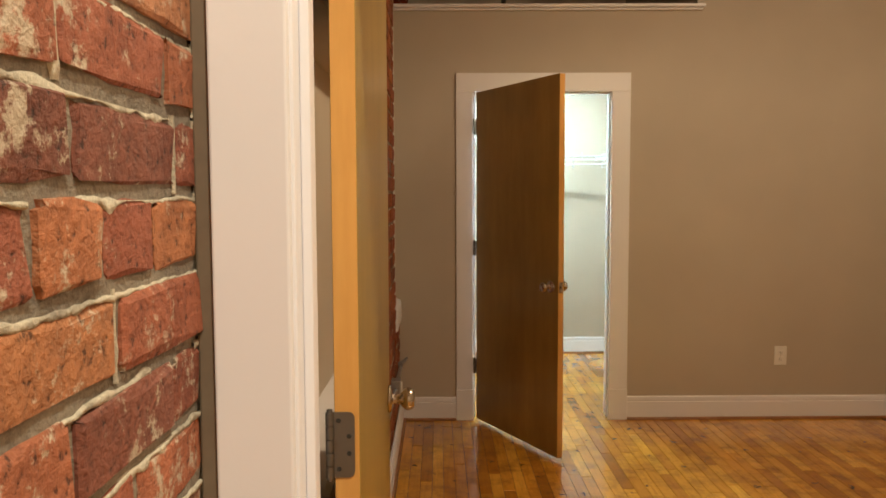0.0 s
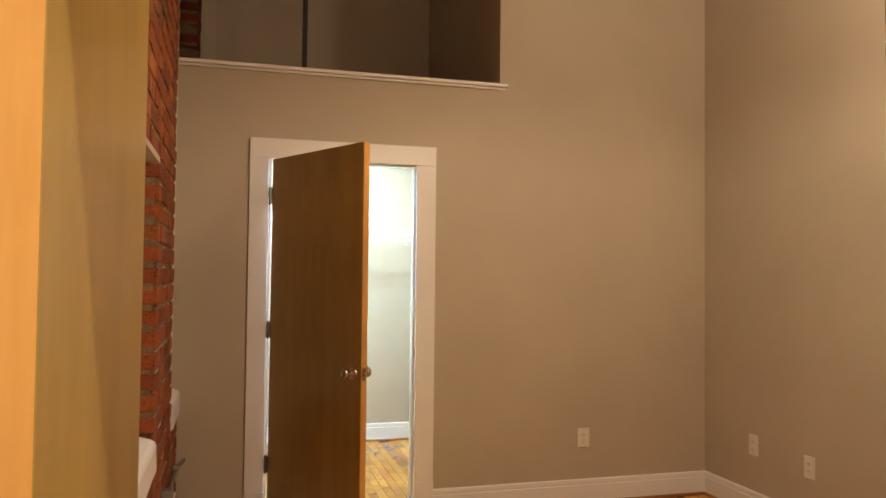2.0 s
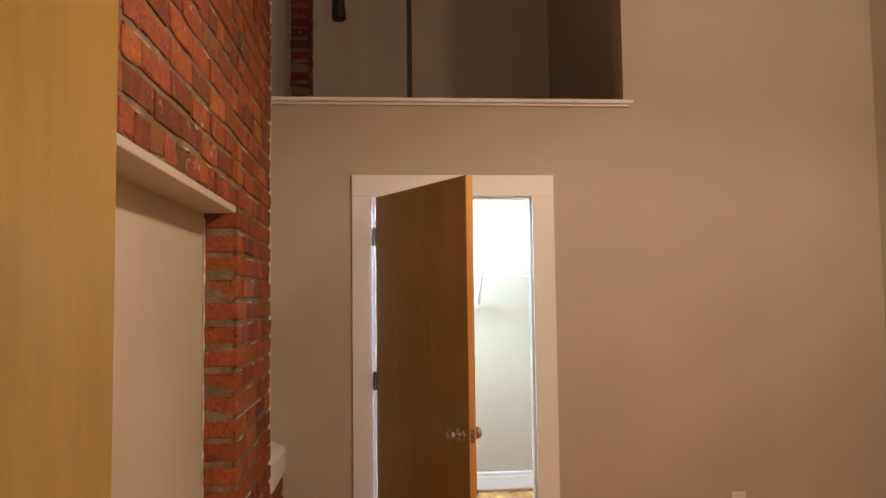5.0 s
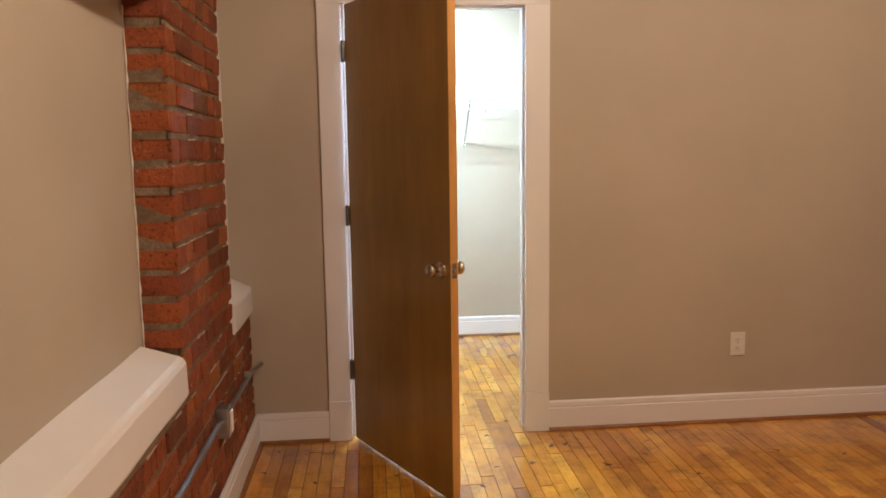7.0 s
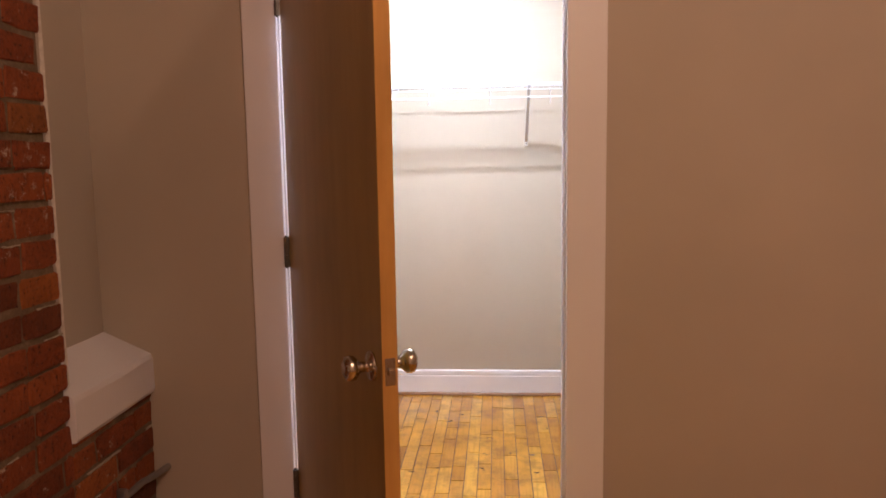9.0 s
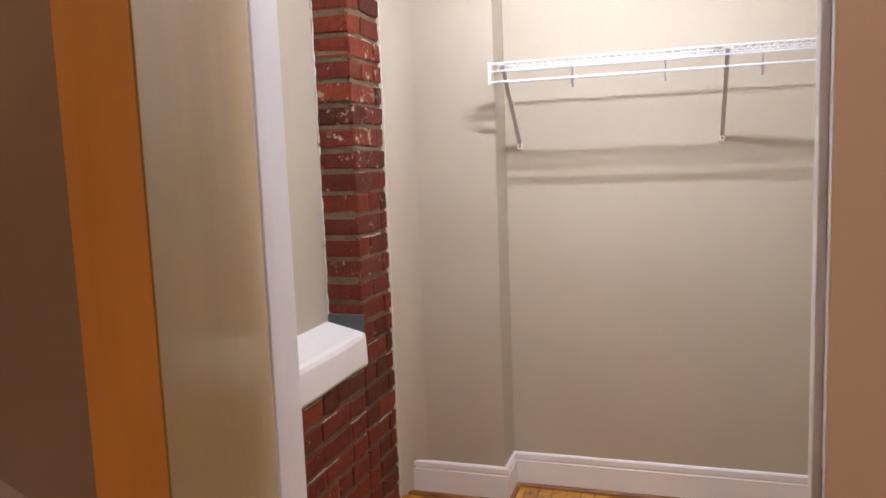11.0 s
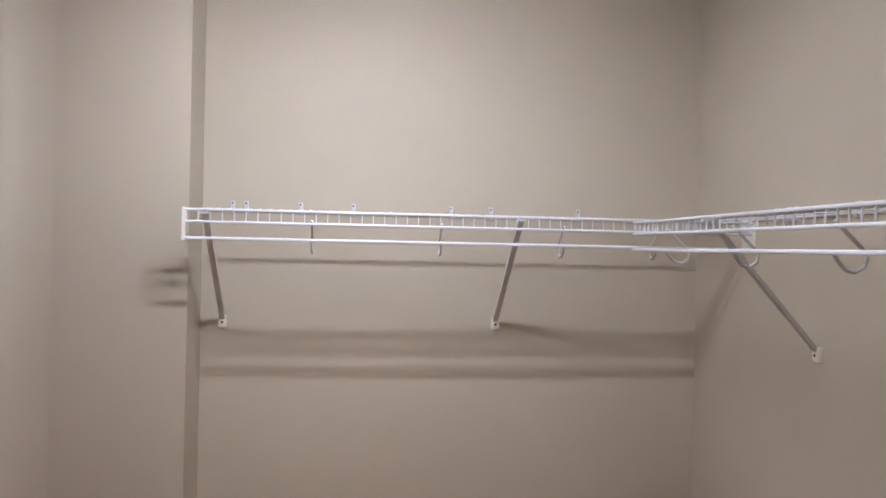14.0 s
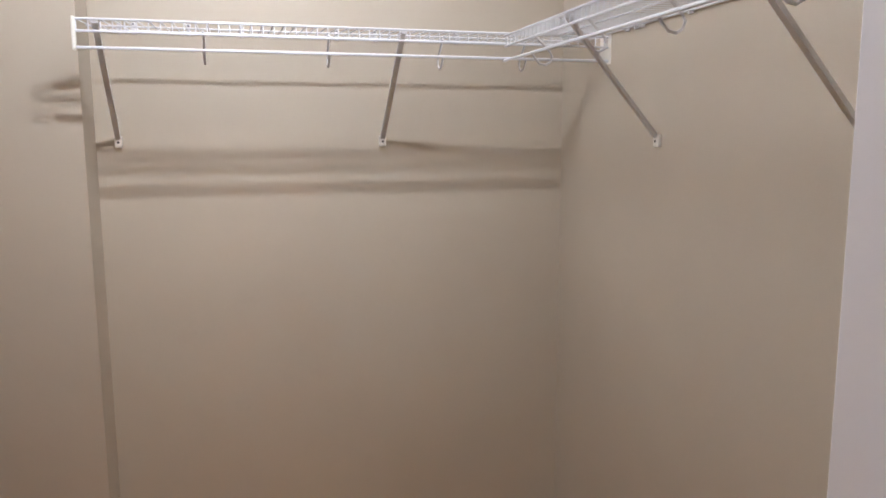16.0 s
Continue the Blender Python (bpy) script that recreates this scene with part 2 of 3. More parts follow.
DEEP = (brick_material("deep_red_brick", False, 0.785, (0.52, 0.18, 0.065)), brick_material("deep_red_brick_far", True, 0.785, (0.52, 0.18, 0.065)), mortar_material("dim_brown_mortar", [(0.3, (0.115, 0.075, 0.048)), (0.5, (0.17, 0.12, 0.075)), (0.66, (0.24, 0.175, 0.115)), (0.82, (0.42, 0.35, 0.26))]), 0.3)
LIME = mortar_material("cream_lime_mortar", [(0.28, (0.26, 0.215, 0.165)), (0.42, (0.42, 0.36, 0.27)), (0.52, (0.6, 0.53, 0.4)), (0.8, (0.7, 0.63, 0.49))])
PLANK, PLANK_REST = plank_material("maple_board", False), plank_material("maple_board_far", True)


# ---- building helpers ----
def part(name, bm, mat, parent=None, label="", smooth=False):
    me = bpy.data.meshes.new(name)
    bmesh.ops.recalc_face_normals(bm, faces=bm.faces)
    bm.to_mesh(me)
    bm.free()
    me.materials.append(mat)
    if smooth:
        for p in me.polygons:
            p.use_smooth = True
    ob = new(name, me)
    if parent:
        ob.parent = parent
    if label:
        tagged(ob, label)
    return ob


def add_box(bm, x0, x1, y0, y1, z0, z1, bevel=0.0):
    made = bmesh.ops.create_cube(bm, size=1)
    for v in made["verts"]:
        v.co = (x0 + (v.co.x + .5) * (x1 - x0), y0 + (v.co.y + .5) * (y1 - y0), z0 + (v.co.z + .5) * (z1 - z0))
    if bevel:
        edges = list({e for v in made["verts"] for e in v.link_edges})
        bmesh.ops.bevel(bm, geom=edges, offset=bevel, segments=2, affect="EDGES", profile=0.5)
    return bm


def boxed(x0, x1, y0, y1, z0, z1, bevel=0.0):
    return add_box(bmesh.new(), x0, x1, y0, y1, z0, z1, bevel)


def add_lathe(bm, profile, m, steps=24):
    """Turns (radius, height) pairs round the z axis of the pose m."""
    rings = []
    for r, h in profile:
        if r < 1e-5:
            rings.append([bm.verts.new(m @ Vector((0, 0, h)))])
        else:
            rings.append([bm.verts.new(m @ Vector((r * math.cos(a), r * math.sin(a), h))) for a in (2 * math.pi * k / steps for k in range(steps))])
    for a, b in zip(rings, rings[1:]):
        for k in range(steps):
            q = [a[k % len(a)], a[(k + 1) % len(a)], b[(k + 1) % len(b)], b[k % len(b)]]
            q = [v for i, v in enumerate(q) if v not in q[:i]]
            if len(q) > 2:
                bm.faces.new(q)
    return bm


def add_tube(bm, points, radius, steps=8):
    """A round bar along a polyline, with closed ends."""
    pts = [Vector(p) for p in points]
    rings = []
    for i, p in enumerate(pts):
        d = (pts[min(i + 1, len(pts) - 1)] - pts[max(i - 1, 0)]).normalized()
        side = d.cross(Vector((0, 0, 1)) if abs(d.z) < 0.9 else Vector((1, 0, 0))).normalized()
        up = side.cross(d)
        rings.append([bm.verts.new(p + radius * (math.cos(a) * side + math.sin(a) * up)) for a in (2 * math.pi * k / steps for k in range(steps))])
    for a, b in zip(rings, rings[1:]):
        for k in range(steps):
            bm.faces.new((a[k], a[(k + 1) % steps], b[(k + 1) % steps], b[k]))
    bm.faces.new(rings[0])
    bm.faces.new(rings[-1])
    return bm


def add_profile(bm, outline, a, b):
    """Sweeps a closed outline of (offset, height) from a to b; offset points to the right of the way a to b."""
    a, b = Vector(a), Vector(b)
    d = (b - a).normalized()
    side = Vector((d.y, -d.x, 0))
    ends = [[bm.verts.new(p + side * o + Vector((0, 0, h))) for o, h in outline] for p in (a, b)]
    n = len(outline)
    for k in range(n):
        bm.faces.new((ends[0][k], ends[0][(k + 1) % n], ends[1][(k + 1) % n], ends[1][k]))
    bm.faces.new(ends[0])
    bm.faces.new(ends[1])
    return bm


def structure(name, bm, mat, label, category=""):
    return tagged(part(name, bm, mat), label, category or name.split("_")[0], kind="structure")


def thing(name, label, category, group="", at=(0, 0, 0)):
    ob = new(name)
    ob.empty_display_size = 0.05
    ob.location = at
    return tagged(ob, label, category, group)


# ---- floor and ceilings ----
floor = structure("floor", boxed(-0.7, 3.2, -2.7, 6.7, -0.12, -0.004), SUBFLOOR, "worn varnished maple strip floor with dark joints")
structure("ceiling", boxed(-0.7, 3.2, -2.7, 6.7, TOP, TOP + 0.1), CEILING, "plain painted ceiling of the tall rooms")
structure("ceiling_closet", boxed(DEEP_X, SIDE_X, WALL_Y + THICK, BACK_Y, 2.45, 2.53), CEILING, "low painted ceiling under the loft platform", "ceiling")

# ---- partition between bedroom and closet ----
O0, O1, HEAD = 0.182, 1.034, 2.05     # door opening
bm = bmesh.new()
add_box(bm, NICHE_X - 0.05, O0 - 0.02, WALL_Y, WALL_Y + THICK, 0, 2.545)
add_box(bm, O0 - 0.02, O1 + 0.02, WALL_Y, WALL_Y + THICK, HEAD + 0.02, 2.545)
add_box(bm, O1 + 0.02, 1.545, WALL_Y, WALL_Y + THICK, 0, 2.545)
add_box(bm, 1.545, RIGHT_X, WALL_Y, WALL_Y + THICK, 0, TOP)
structure("wall_partition", bm, BEIGE, "beige painted partition wall with closet doorway and open loft above", "wall")
bm = bmesh.new()
add_box(bm, SIDE_X, 1.72, WALL_Y + THICK, BACK_Y, 0, TOP)
structure("wall_closet_side", bm, BEIGE, "beige painted side wall of closet and loft", "wall")
bm = bmesh.new()
add_box(bm, -0.7, 1.72, BACK_Y, BACK_Y + 0.12, 0, TOP)
add_box(bm, -0.5, 0.158, CHASE_Y, BACK_Y, 0, TOP)
structure("wall_back", bm, BEIGE, "beige painted back wall with a shallow boxed chase", "wall")
bm = bmesh.new()
arc = [(BRICK_X + 0.003 + 0.13 * (1 - math.cos(a)), PIER_END + (CHASE_Y + 0.001 - PIER_END) * math.sin(a)) for a in (math.pi / 2 * k / 40 for k in range(41))]
ring = [(-0.5, PIER_END), *arc, (-0.05, CHASE_Y + 0.02), (-0.5, CHASE_Y + 0.02)]
low, high = ([bm.verts.new((x, y, z)) for x, y in ring] for z in (0, TOP))
for k in range(len(ring)):
    bm.faces.new((low[k], low[(k + 1) % len(ring)], high[(k + 1) % len(ring)], high[k]))
tagged(part("wall_plaster_cove", bm, BEIGE, None, "", True), "beige plaster coved into the corner beside the brick pier", "wall", kind="structure")
structure("wall_right", boxed(RIGHT_X, 3.1, -2.6, WALL_Y + THICK, 0, TOP), BEIGE, "beige painted bedroom side wall", "wall")
structure("wall_hall_end", boxed(-0.7, 3.1, -2.7, -2.6, 0, TOP), BEIGE, "beige painted wall closing the hall", "wall")
bm = bmesh.new()
add_box(bm, HALL_X - 0.05, -0.22, 0.85, 0.97, 0, TOP)
add_box(bm, -0.22, 0.698, 0.85, 0.97, HEAD + 0.02, TOP)
add_box(bm, 0.698, RIGHT_X, 0.85, 0.97, 0, TOP)
structure("wall_entry", bm, BEIGE, "beige painted wall around the bedroom doorway", "wall")
structure("trim_caulk", boxed(HALL_X - 0.002, -0.291, 0.836, 0.85, 0, TOP, 0.003), CAULK, "grey-brown filler strip between brick and door casing", "trim")

# niche panels and their painted boards
bm = bmesh.new()
add_box(bm, -0.62, NICHE_X, 1.36, 3.47, 0.5, 1.95)
structure("wall_niche_panel", bm, BEIGE, "beige panel closing the old window niche", "wall")
bm = bmesh.new()
add_box(bm, -0.62, DEEP_X - 0.001, 4.1, PIER + 0.1, 0.5, TOP)
structure("wall_niche_panel_closet", bm, BEIGE, "tall beige panel closing the second window niche", "wall")
structure("trim_niche_head", boxed(NICHE_X, BRICK_X + 0.008, 1.45, 3.33, 1.811, 1.835, 0.003), BEIGE, "painted board under the niche lintel", "trim")


def sill(name, y0, y1, front, back, low, label, x0=DEEP_X):
    bm = bmesh.new()
    steps = 24
    rows = []
    for k in range(steps + 1):
        y = y0 + (y1 - y0) * k / steps
        j = lambda s: 0.004 * noise.noise(Vector((s, y * 5, 1.7)))
        x1 = BRICK_X + 0.012
        rows.append([bm.verts.new(p) for p in (
            (x0, y, low), (x1 - 0.004 + j(1), y, low + j(2)), (x1 + 0.002 + j(3), y, low + 0.012), (x1 + j(4), y, front - 0.02 + j(5)),
            (x1 - 0.006 + j(6), y, front - 0.006 + j(7)), (x1 - 0.02, y, front + 0.002 + j(8)), (x0, y, back + j(9)))])
    n = 7
    for a, b in zip(rows, rows[1:]):
        for k in range(n):
            bm.faces.new((a[k], a[(k + 1) % n], b[(k + 1) % n], b[k]))
    bm.faces.new(rows[0])
    bm.faces.new(rows[-1])
    return tagged(part(name, bm, SILL), label, "sill", kind="structure")


sill("sill_bedroom", 1.452, 3.382, 0.772, 0.808, 0.646, "thick white painted stone window sill in the brick niche", NICHE_X)
sill("sill_partition", 4.202, WALL_Y, 0.77, 0.835, 0.64, "white painted sill end cut off by the partition")
sill("sill_closet", WALL_Y + THICK, PIER - 0.004, 0.774, 0.811, 0.646, "thick white painted stone sill in the closet niche")


def caulk_line(name, x, y, z0, z1, wide, along_x):
    """A ragged bead of pale filler up the edge of the brickwork."""
    bm = bmesh.new()
    rows = []
    n = int((z1 - z0) / 0.012)
    for k in range(n + 1):
        z = z0 + (z1 - z0) * k / n
        w = wide * (0.12 + 2.0 * abs(noise.noise(Vector((x * 7, y * 3, z * 21)))))
        o = 0.7 * wide * noise.noise(Vector((y, x, z * 13)))
        if along_x:
            rows.append([bm.verts.new(p) for p in ((x + o - w, y, z), (x + o - w * 0.3, y - 0.004, z), (x + o + w * 0.6, y - 0.003, z), (x + o + w, y + 0.002, z))])
        else:
            rows.append([bm.verts.new(p) for p in ((x - 0.004, y + o - w, z), (x + 0.004, y + o - w * 0.3, z), (x + 0.005, y + o + w * 0.5, z), (x, y + o + w, z))])
    for a, b in zip(rows, rows[1:]):
        for k in range(3):
            bm.faces.new((a[k], a[k + 1], b[k + 1], b[k]))
    tagged(part(name, bm, FILLER), "ragged pale filler along the edge of the brick", "trim", kind="structure")


caulk_line("trim_filler", BRICK_X, PIER_END + 0.002, 0.0, TOP, 0.0045, False)
caulk_line("trim_filler", DEEP_X + 0.004, PIER, 0.82, TOP, 0.0045, True)
caulk_line("trim_filler", NICHE_X + 0.004, 3.40, 0.79, 1.8, 0.0035, True)
caulk_line("trim_filler", BRICK_X - 0.004, 4.202, 0.8, TOP, 0.003, False)

# loft platform edge
bm = bmesh.new()
add_box(bm, NICHE_X, 1.588, WALL_Y - 0.034, WALL_Y + 0.15, 2.547, 2.568, 0.005)
add_box(bm, NICHE_X, 1.578, WALL_Y - 0.016, WALL_Y - 0.0005, 2.533, 2.5465, 0.003)
structure("trim_loft_cap", bm, WHITE, "white painted cap board along the loft ledge", "trim")
bm = bmesh.new()
add_box(bm, 1.03, SIDE_X, BACK_Y - 0.02, BACK_Y - 0.001, 4.16, 4.19, 0.003)
add_box(bm, 1.03, 1.06, BACK_Y - 0.02, BACK_Y - 0.001, 4.19, TOP, 0.003)
structure("trim_loft_panel", bm, BEIGE, "moulded frame of a wall panel in the loft", "trim")


# ---- door casings, jambs and skirting ----
def casing(name, x0, x1, y, side, top, plinth, label, w=0.115):
    """Flat casing of one side of a doorway; side is -1 for a face towards -y."""
    t = 0.02
    f = (lambda a, b: (y - b, y - a)) if side < 0 else (lambda a, b: (y + a, y + b))
    root = tagged(new(name), label, "trim", kind="structure")
    for s, e in ((x0 - w + 0.006, x0 - 0.004), (x1 - 0.006, x1 + w - 0.006)):
        part("leg_board", boxed(s, e, *f(0, t), plinth, top - 0.006, 0.003), WHITE, root)
        if plinth:
            part("plinth_block", boxed(s - 0.002, e + 0.002, *f(0, t + 0.004), 0, plinth, 0.003), WHITE, root)
    part("head_board", boxed(x0 - w + 0.006, x1 + w - 0.006, *f(0, t + 0.001), top - 0.006, top + w - 0.008, 0.003), WHITE, root)
    return root


def jamb(name, x0, x1, y0, y1, top, stop, label):
    root = tagged(new(name), label, "trim", kind="structure")
    part("side_board", boxed(x0 - 0.02, x0, y0, y1, 0, top, 0.002), WHITE, root)
    part("side_board", boxed(x1, x1 + 0.02, y0, y1, 0, top, 0.002), WHITE, root)
    part("head_board", boxed(x0 - 0.02, x1 + 0.02, y0, y1, top, top + 0.02, 0.002), WHITE, root)
    part("door_stop", boxed(x0, x0 + 0.012, *stop, 0, top, 0.002), WHITE, root)
    part("door_stop", boxed(x1 - 0.012, x1, *stop, 0, top, 0.002), WHITE, root)
    part("door_stop", boxed(x0 + 0.012, x1 - 0.012, *stop, top - 0.012, top, 0.002), WHITE, root)
    return root


casing("trim_closet_door", O0, O1, WALL_Y, -1, HEAD, 0.197, "flat white painted casing with plinth blocks round the closet door")
closet_jamb = jamb("trim_closet_jamb", O0, O1, WALL_Y - 0.001, WALL_Y + THICK + 0.001, HEAD, (WALL_Y + 0.04, WALL_Y + 0.075), "white painted door lining with stops")
part("strike_plate", boxed(O1 - 0.0015, O1 + 0.001, WALL_Y + 0.002, WALL_Y + 0.033, 0.905, 0.962, 0.0008), NICKEL, closet_jamb, "nickel strike plate")
E0, E1 = -0.20, 0.678
casing("trim_entry_door", E0, E1, 0.85, -1, HEAD, 0.0, "flat white painted casing round the bedroom door", 0.098)
jamb("trim_entry_jamb", E0, E1, 0.849, 0.971, HEAD, (0.885, 0.92), "white painted door lining with stops")
casing("trim_entry_door_inside", E0, E1, 0.97, 1, HEAD, 0.0, "flat white painted casing on the bedroom side", 0.084)

BOARD = [(0, 0), (0.016, 0), (0.016, 0.111), (0.012, 0.114), (0.012, 0.118), (0.015, 0.121), (0.014, 0.141), (0.009, 0.147), (0, 0.147)]
QUARTER = [(0.016, 0), (0.030, 0), (0.029, 0.007), (0.024, 0.013), (0.016, 0.015)]


def skirting(a, b, label):
    root = tagged(part("baseboard", add_profile(bmesh.new(), BOARD, (*a, 0), (*b, 0)), WHITE), label, "baseboard", kind="structure")
    part("shoe_moulding", add_profile(bmesh.new(), QUARTER, (*a, 0.0005), (*b, 0.0005)), SHOE, root, "thin brown shoe moulding")


TALL = "white painted moulded baseboard with brown shoe moulding"
cw = 0.109
skirting((O1 + cw + 0.002, WALL_Y), (RIGHT_X, WALL_Y), TALL)
skirting((BRICK_X + 0.008, WALL_Y), (O0 - cw - 0.002, WALL_Y), TALL)
skirting((RIGHT_X, WALL_Y - 0.016), (RIGHT_X, 0.99), TALL)
skirting((BRICK_X + 0.006, 1.09), (BRICK_X + 0.006, WALL_Y - 0.016), TALL)
skirting((0.158, BACK_Y), (SIDE_X, BACK_Y), TALL)
skirting((0.158, CHASE_Y), (0.158, BACK_Y - 0.016), TALL)
skirting((BRICK_X + 0.02, CHASE_Y), (0.174, CHASE_Y), TALL)
skirting((SIDE_X, BACK_Y - 0.016), (SIDE_X, WALL_Y + 0.14), TALL)


# ---- doors ----
def knob(bm, m):
    """A round door knob on its rose, standing along the z axis of m."""
    add_lathe(bm, [(0.0, 0.0), (0.032, 0.0), (0.033, 0.004), (0.028, 0.008), (0.013, 0.010), (0.011, 0.016), (0.012, 0.028), (0.019, 0.034),
                   (0.026, 0.041), (0.0275, 0.050), (0.025, 0.058), (0.017, 0.063), (0.008, 0.064), (0.0, 0.0635)], m)


def door(name, width, height, lock, hinge_heights, m, label, screws, low=0.022, side=1, gap=0.012, knuckle=0.0058, edge=EDGE, edge_label="raw orange-brown birch edge"):
    """A flush door hung on the z axis; it lies along +x, its thickness towards +y (or -y)."""
    root = tagged(new(name), label, "door", kind="structure")
    y0, y1 = (0.006, 0.041) if side > 0 else (-0.041, -0.006)
    part("leaf", boxed(gap, width, y0, y1, low, height, 0.001), VENEER, root)
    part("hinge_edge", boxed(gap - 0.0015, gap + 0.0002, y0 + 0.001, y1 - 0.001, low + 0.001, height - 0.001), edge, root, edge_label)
    part("lock_edge", boxed(width - 0.0002, width + 0.0015, y0 + 0.001, y1 - 0.001, low + 0.001, height - 0.001), EDGE, root, "raw orange-brown birch edge")
    bm = bmesh.new()
    knob(bm, pose(width - 0.062, y0, lock, 90, 0, 0))
    part("knob", bm, NICKEL, root, "round satin nickel door knob", True)
    bm = bmesh.new()
    knob(bm, pose(width - 0.062, y1, lock, -90, 0, 0))
    part("knob", bm, NICKEL, root, "round satin nickel door knob", True)
    part("latch_plate", boxed(width + 0.001, width + 0.0025, y0 + 0.006, y1 - 0.006, lock - 0.029, lock + 0.029, 0.0006), NICKEL, root, "nickel latch plate")
    part("latch_bolt", boxed(width + 0.002, width + 0.011, y0 + 0.012, y1 - 0.012, lock - 0.007, lock + 0.007, 0.002), NICKEL, root)
    for h in hinge_heights:
        bm = bmesh.new()
        for k in range(5):
            add_tube(bm, [(0, 0, h - 0.046 + 0.0186 * k), (0, 0, h - 0.029 + 0.0186 * k)], knuckle, 12)
        add_tube(bm, [(0, 0, h - 0.05), (0, 0, h + 0.05)], 0.004, 10)
        hinge = part("hinge", bm, HINGE_STEEL, root, "dull steel butt hinge")
        bm = boxed(gap - 0.0032, gap - 0.0016, *sorted((side * 0.002, side * 0.034)), h - 0.046, h + 0.046)
        corners = [e for e in bm.edges if abs(e.verts[0].co.x - e.verts[1].co.x) > 0.001 and abs(e.verts[0].co.y) > 0.03]
        bmesh.ops.bevel(bm, geom=corners, offset=0.009, segments=5, affect="EDGES", profile=0.5)
        part("hinge_plate", bm, HINGE_STEEL, hinge)
        if screws:
            for dy, dz in ((0.012, 0.034), (0.026, 0.012), (0.026, -0.012), (0.012, -0.034)):
                part("screw", add_lathe(bmesh.new(), [(0, 0.0002), (0.0034, 0.0002), (0.003, 0.001), (0, 0.0012)], pose(gap - 0.0032, side * dy, h + dz, 0, -90, 0), 10), DARK, hinge)
    root.matrix_basis = m
    return root


door("door_closet", 0.84, 2.035, 0.93, (1.832, 1.09, 0.355), pose(O0 + 0.004, WALL_Y - 0.032, 0, 0, 0, -62), "flush birch veneer closet door standing ajar", False, knuckle=0.0082, edge=WHITE, edge_label="white hinge edge")
door("door_bedroom", 0.835, 2.035, 0.925, (1.82, 1.073, 0.30), pose(-0.187, 0.998, 0, 0, 0, 91), "flush birch veneer bedroom door opened flat along the brick wall", True, 0.015, -1, 0.004)


# ---- wire shelves ----
def wire_shelf(name, length, hooks, clips, braces, end_plate, m, label, drop=-0.297):
    """A ventilated shelf along +x with its back at y = 0 and its front at y = -0.315; z = 0 is the top wire."""
    root = thing(name, label, "shelf")
    d, pitch, rise = 0.315, 0.0275, 0.018     # the back hangs a little higher than the lip
    n = int(length / pitch)
    wire = part("cross_wire", add_tube(bmesh.new(), [(0, -0.006, rise), (0, -d + 0.006, 0.0), (0, -d + 0.001, -0.004), (0, -d, -0.032)], 0.0018, 6), WIRE, root)
    wire.location.x = 0.004
    for k in range(1, n + 1):
        ob = new("cross_wire", wire.data)
        ob.parent = root
        ob.location.x = min(k * pitch + 0.004, length)
    for y, z, r in ((-0.006, rise - 0.003, 0.003), (-d - 0.002, 0.0, 0.0034), (-d - 0.002, -0.029, 0.0034), (-d * 0.5, rise / 2 - 0.003, 0.0026)):
        part("rail", add_tube(bmesh.new(), [(0, y, z), (length, y, z)], r, 8), WIRE, root)
    part("hanging_rod", add_tube(bmesh.new(), [(-0.004, -d - 0.003, -0.068), (length, -d - 0.003, -0.068)], 0.0042, 10), WIRE, root)
    # hooks are white vinyl; the grey carries their shaded side
    for x in hooks:
        part("rod_hook", add_tube(bmesh.new(), [(x, -d + 0.002, -0.02), (x, -d + 0.030, -0.047), (x, -d + 0.048, -0.064), (x, -d + 0.054, -0.077), (x, -d + 0.049, -0.09), (x, -d + 0.036, -0.097),
                                               (x, -d + 0.02, -0.094), (x, -d + 0.008, -0.082), (x, -d + 0.0, -0.070)], 0.0032, 8), BRACE, root)
    for x in clips:
        bm = bmesh.new()
        add_box(bm, x - 0.006, x + 0.006, -0.008, 0.0, rise - 0.012, rise + 0.022, 0.002)
        add_box(bm, x - 0.004, x + 0.004, -0.014, -0.005, rise - 0.013, rise - 0.003, 0.002)
        clip = part("wall_clip", bm, BRACE, root)
        part("screw", add_lathe(bmesh.new(), [(0, 0), (0.0026, 0), (0.002, 0.001), (0, 0.0012)], pose(x, -0.008, rise + 0.016, 90, 0, 0), 8), DARK, clip)
    for x, top in braces:
        bm = bmesh.new()
        a, b = Vector((top, -d + 0.012, -0.006)), Vector((x - 0.004, -0.012, drop + 0.012))
        w = Vector((0.007, 0, 0))
        t = Vector((0, 0.0035, 0.0032))
        q = [bm.verts.new(p + s * w + u * t) for p in (a, b) for s, u in ((-1, -1), (1, -1), (1, 1), (-1, 1))]
        for f in ((0, 1, 2, 3), (4, 5, 6, 7), (0, 1, 5, 4), (1, 2, 6, 5), (2, 3, 7, 6), (3, 0, 4, 7)):
            bm.faces.new([q[i] for i in f])
        add_box(bm, top - 0.009, top + 0.009, -d - 0.004, -d + 0.03, -0.010, -0.004, 0.001)
        brace = part("brace", bm, BRACE, root, "steel support brace with shade in its grey colour")
        foot = part("foot", boxed(x - 0.015, x + 0.007, -0.014, 0.0, drop - 0.015, drop + 0.019, 0.004), PLASTIC, brace)
        part("screw", add_lathe(bmesh.new(), [(0, 0), (0.0036, 0), (0.003, 0.0012), (0, 0.0014)], pose(x - 0.004, -0.014, drop, 90, 0, 0), 10), DARK, brace)
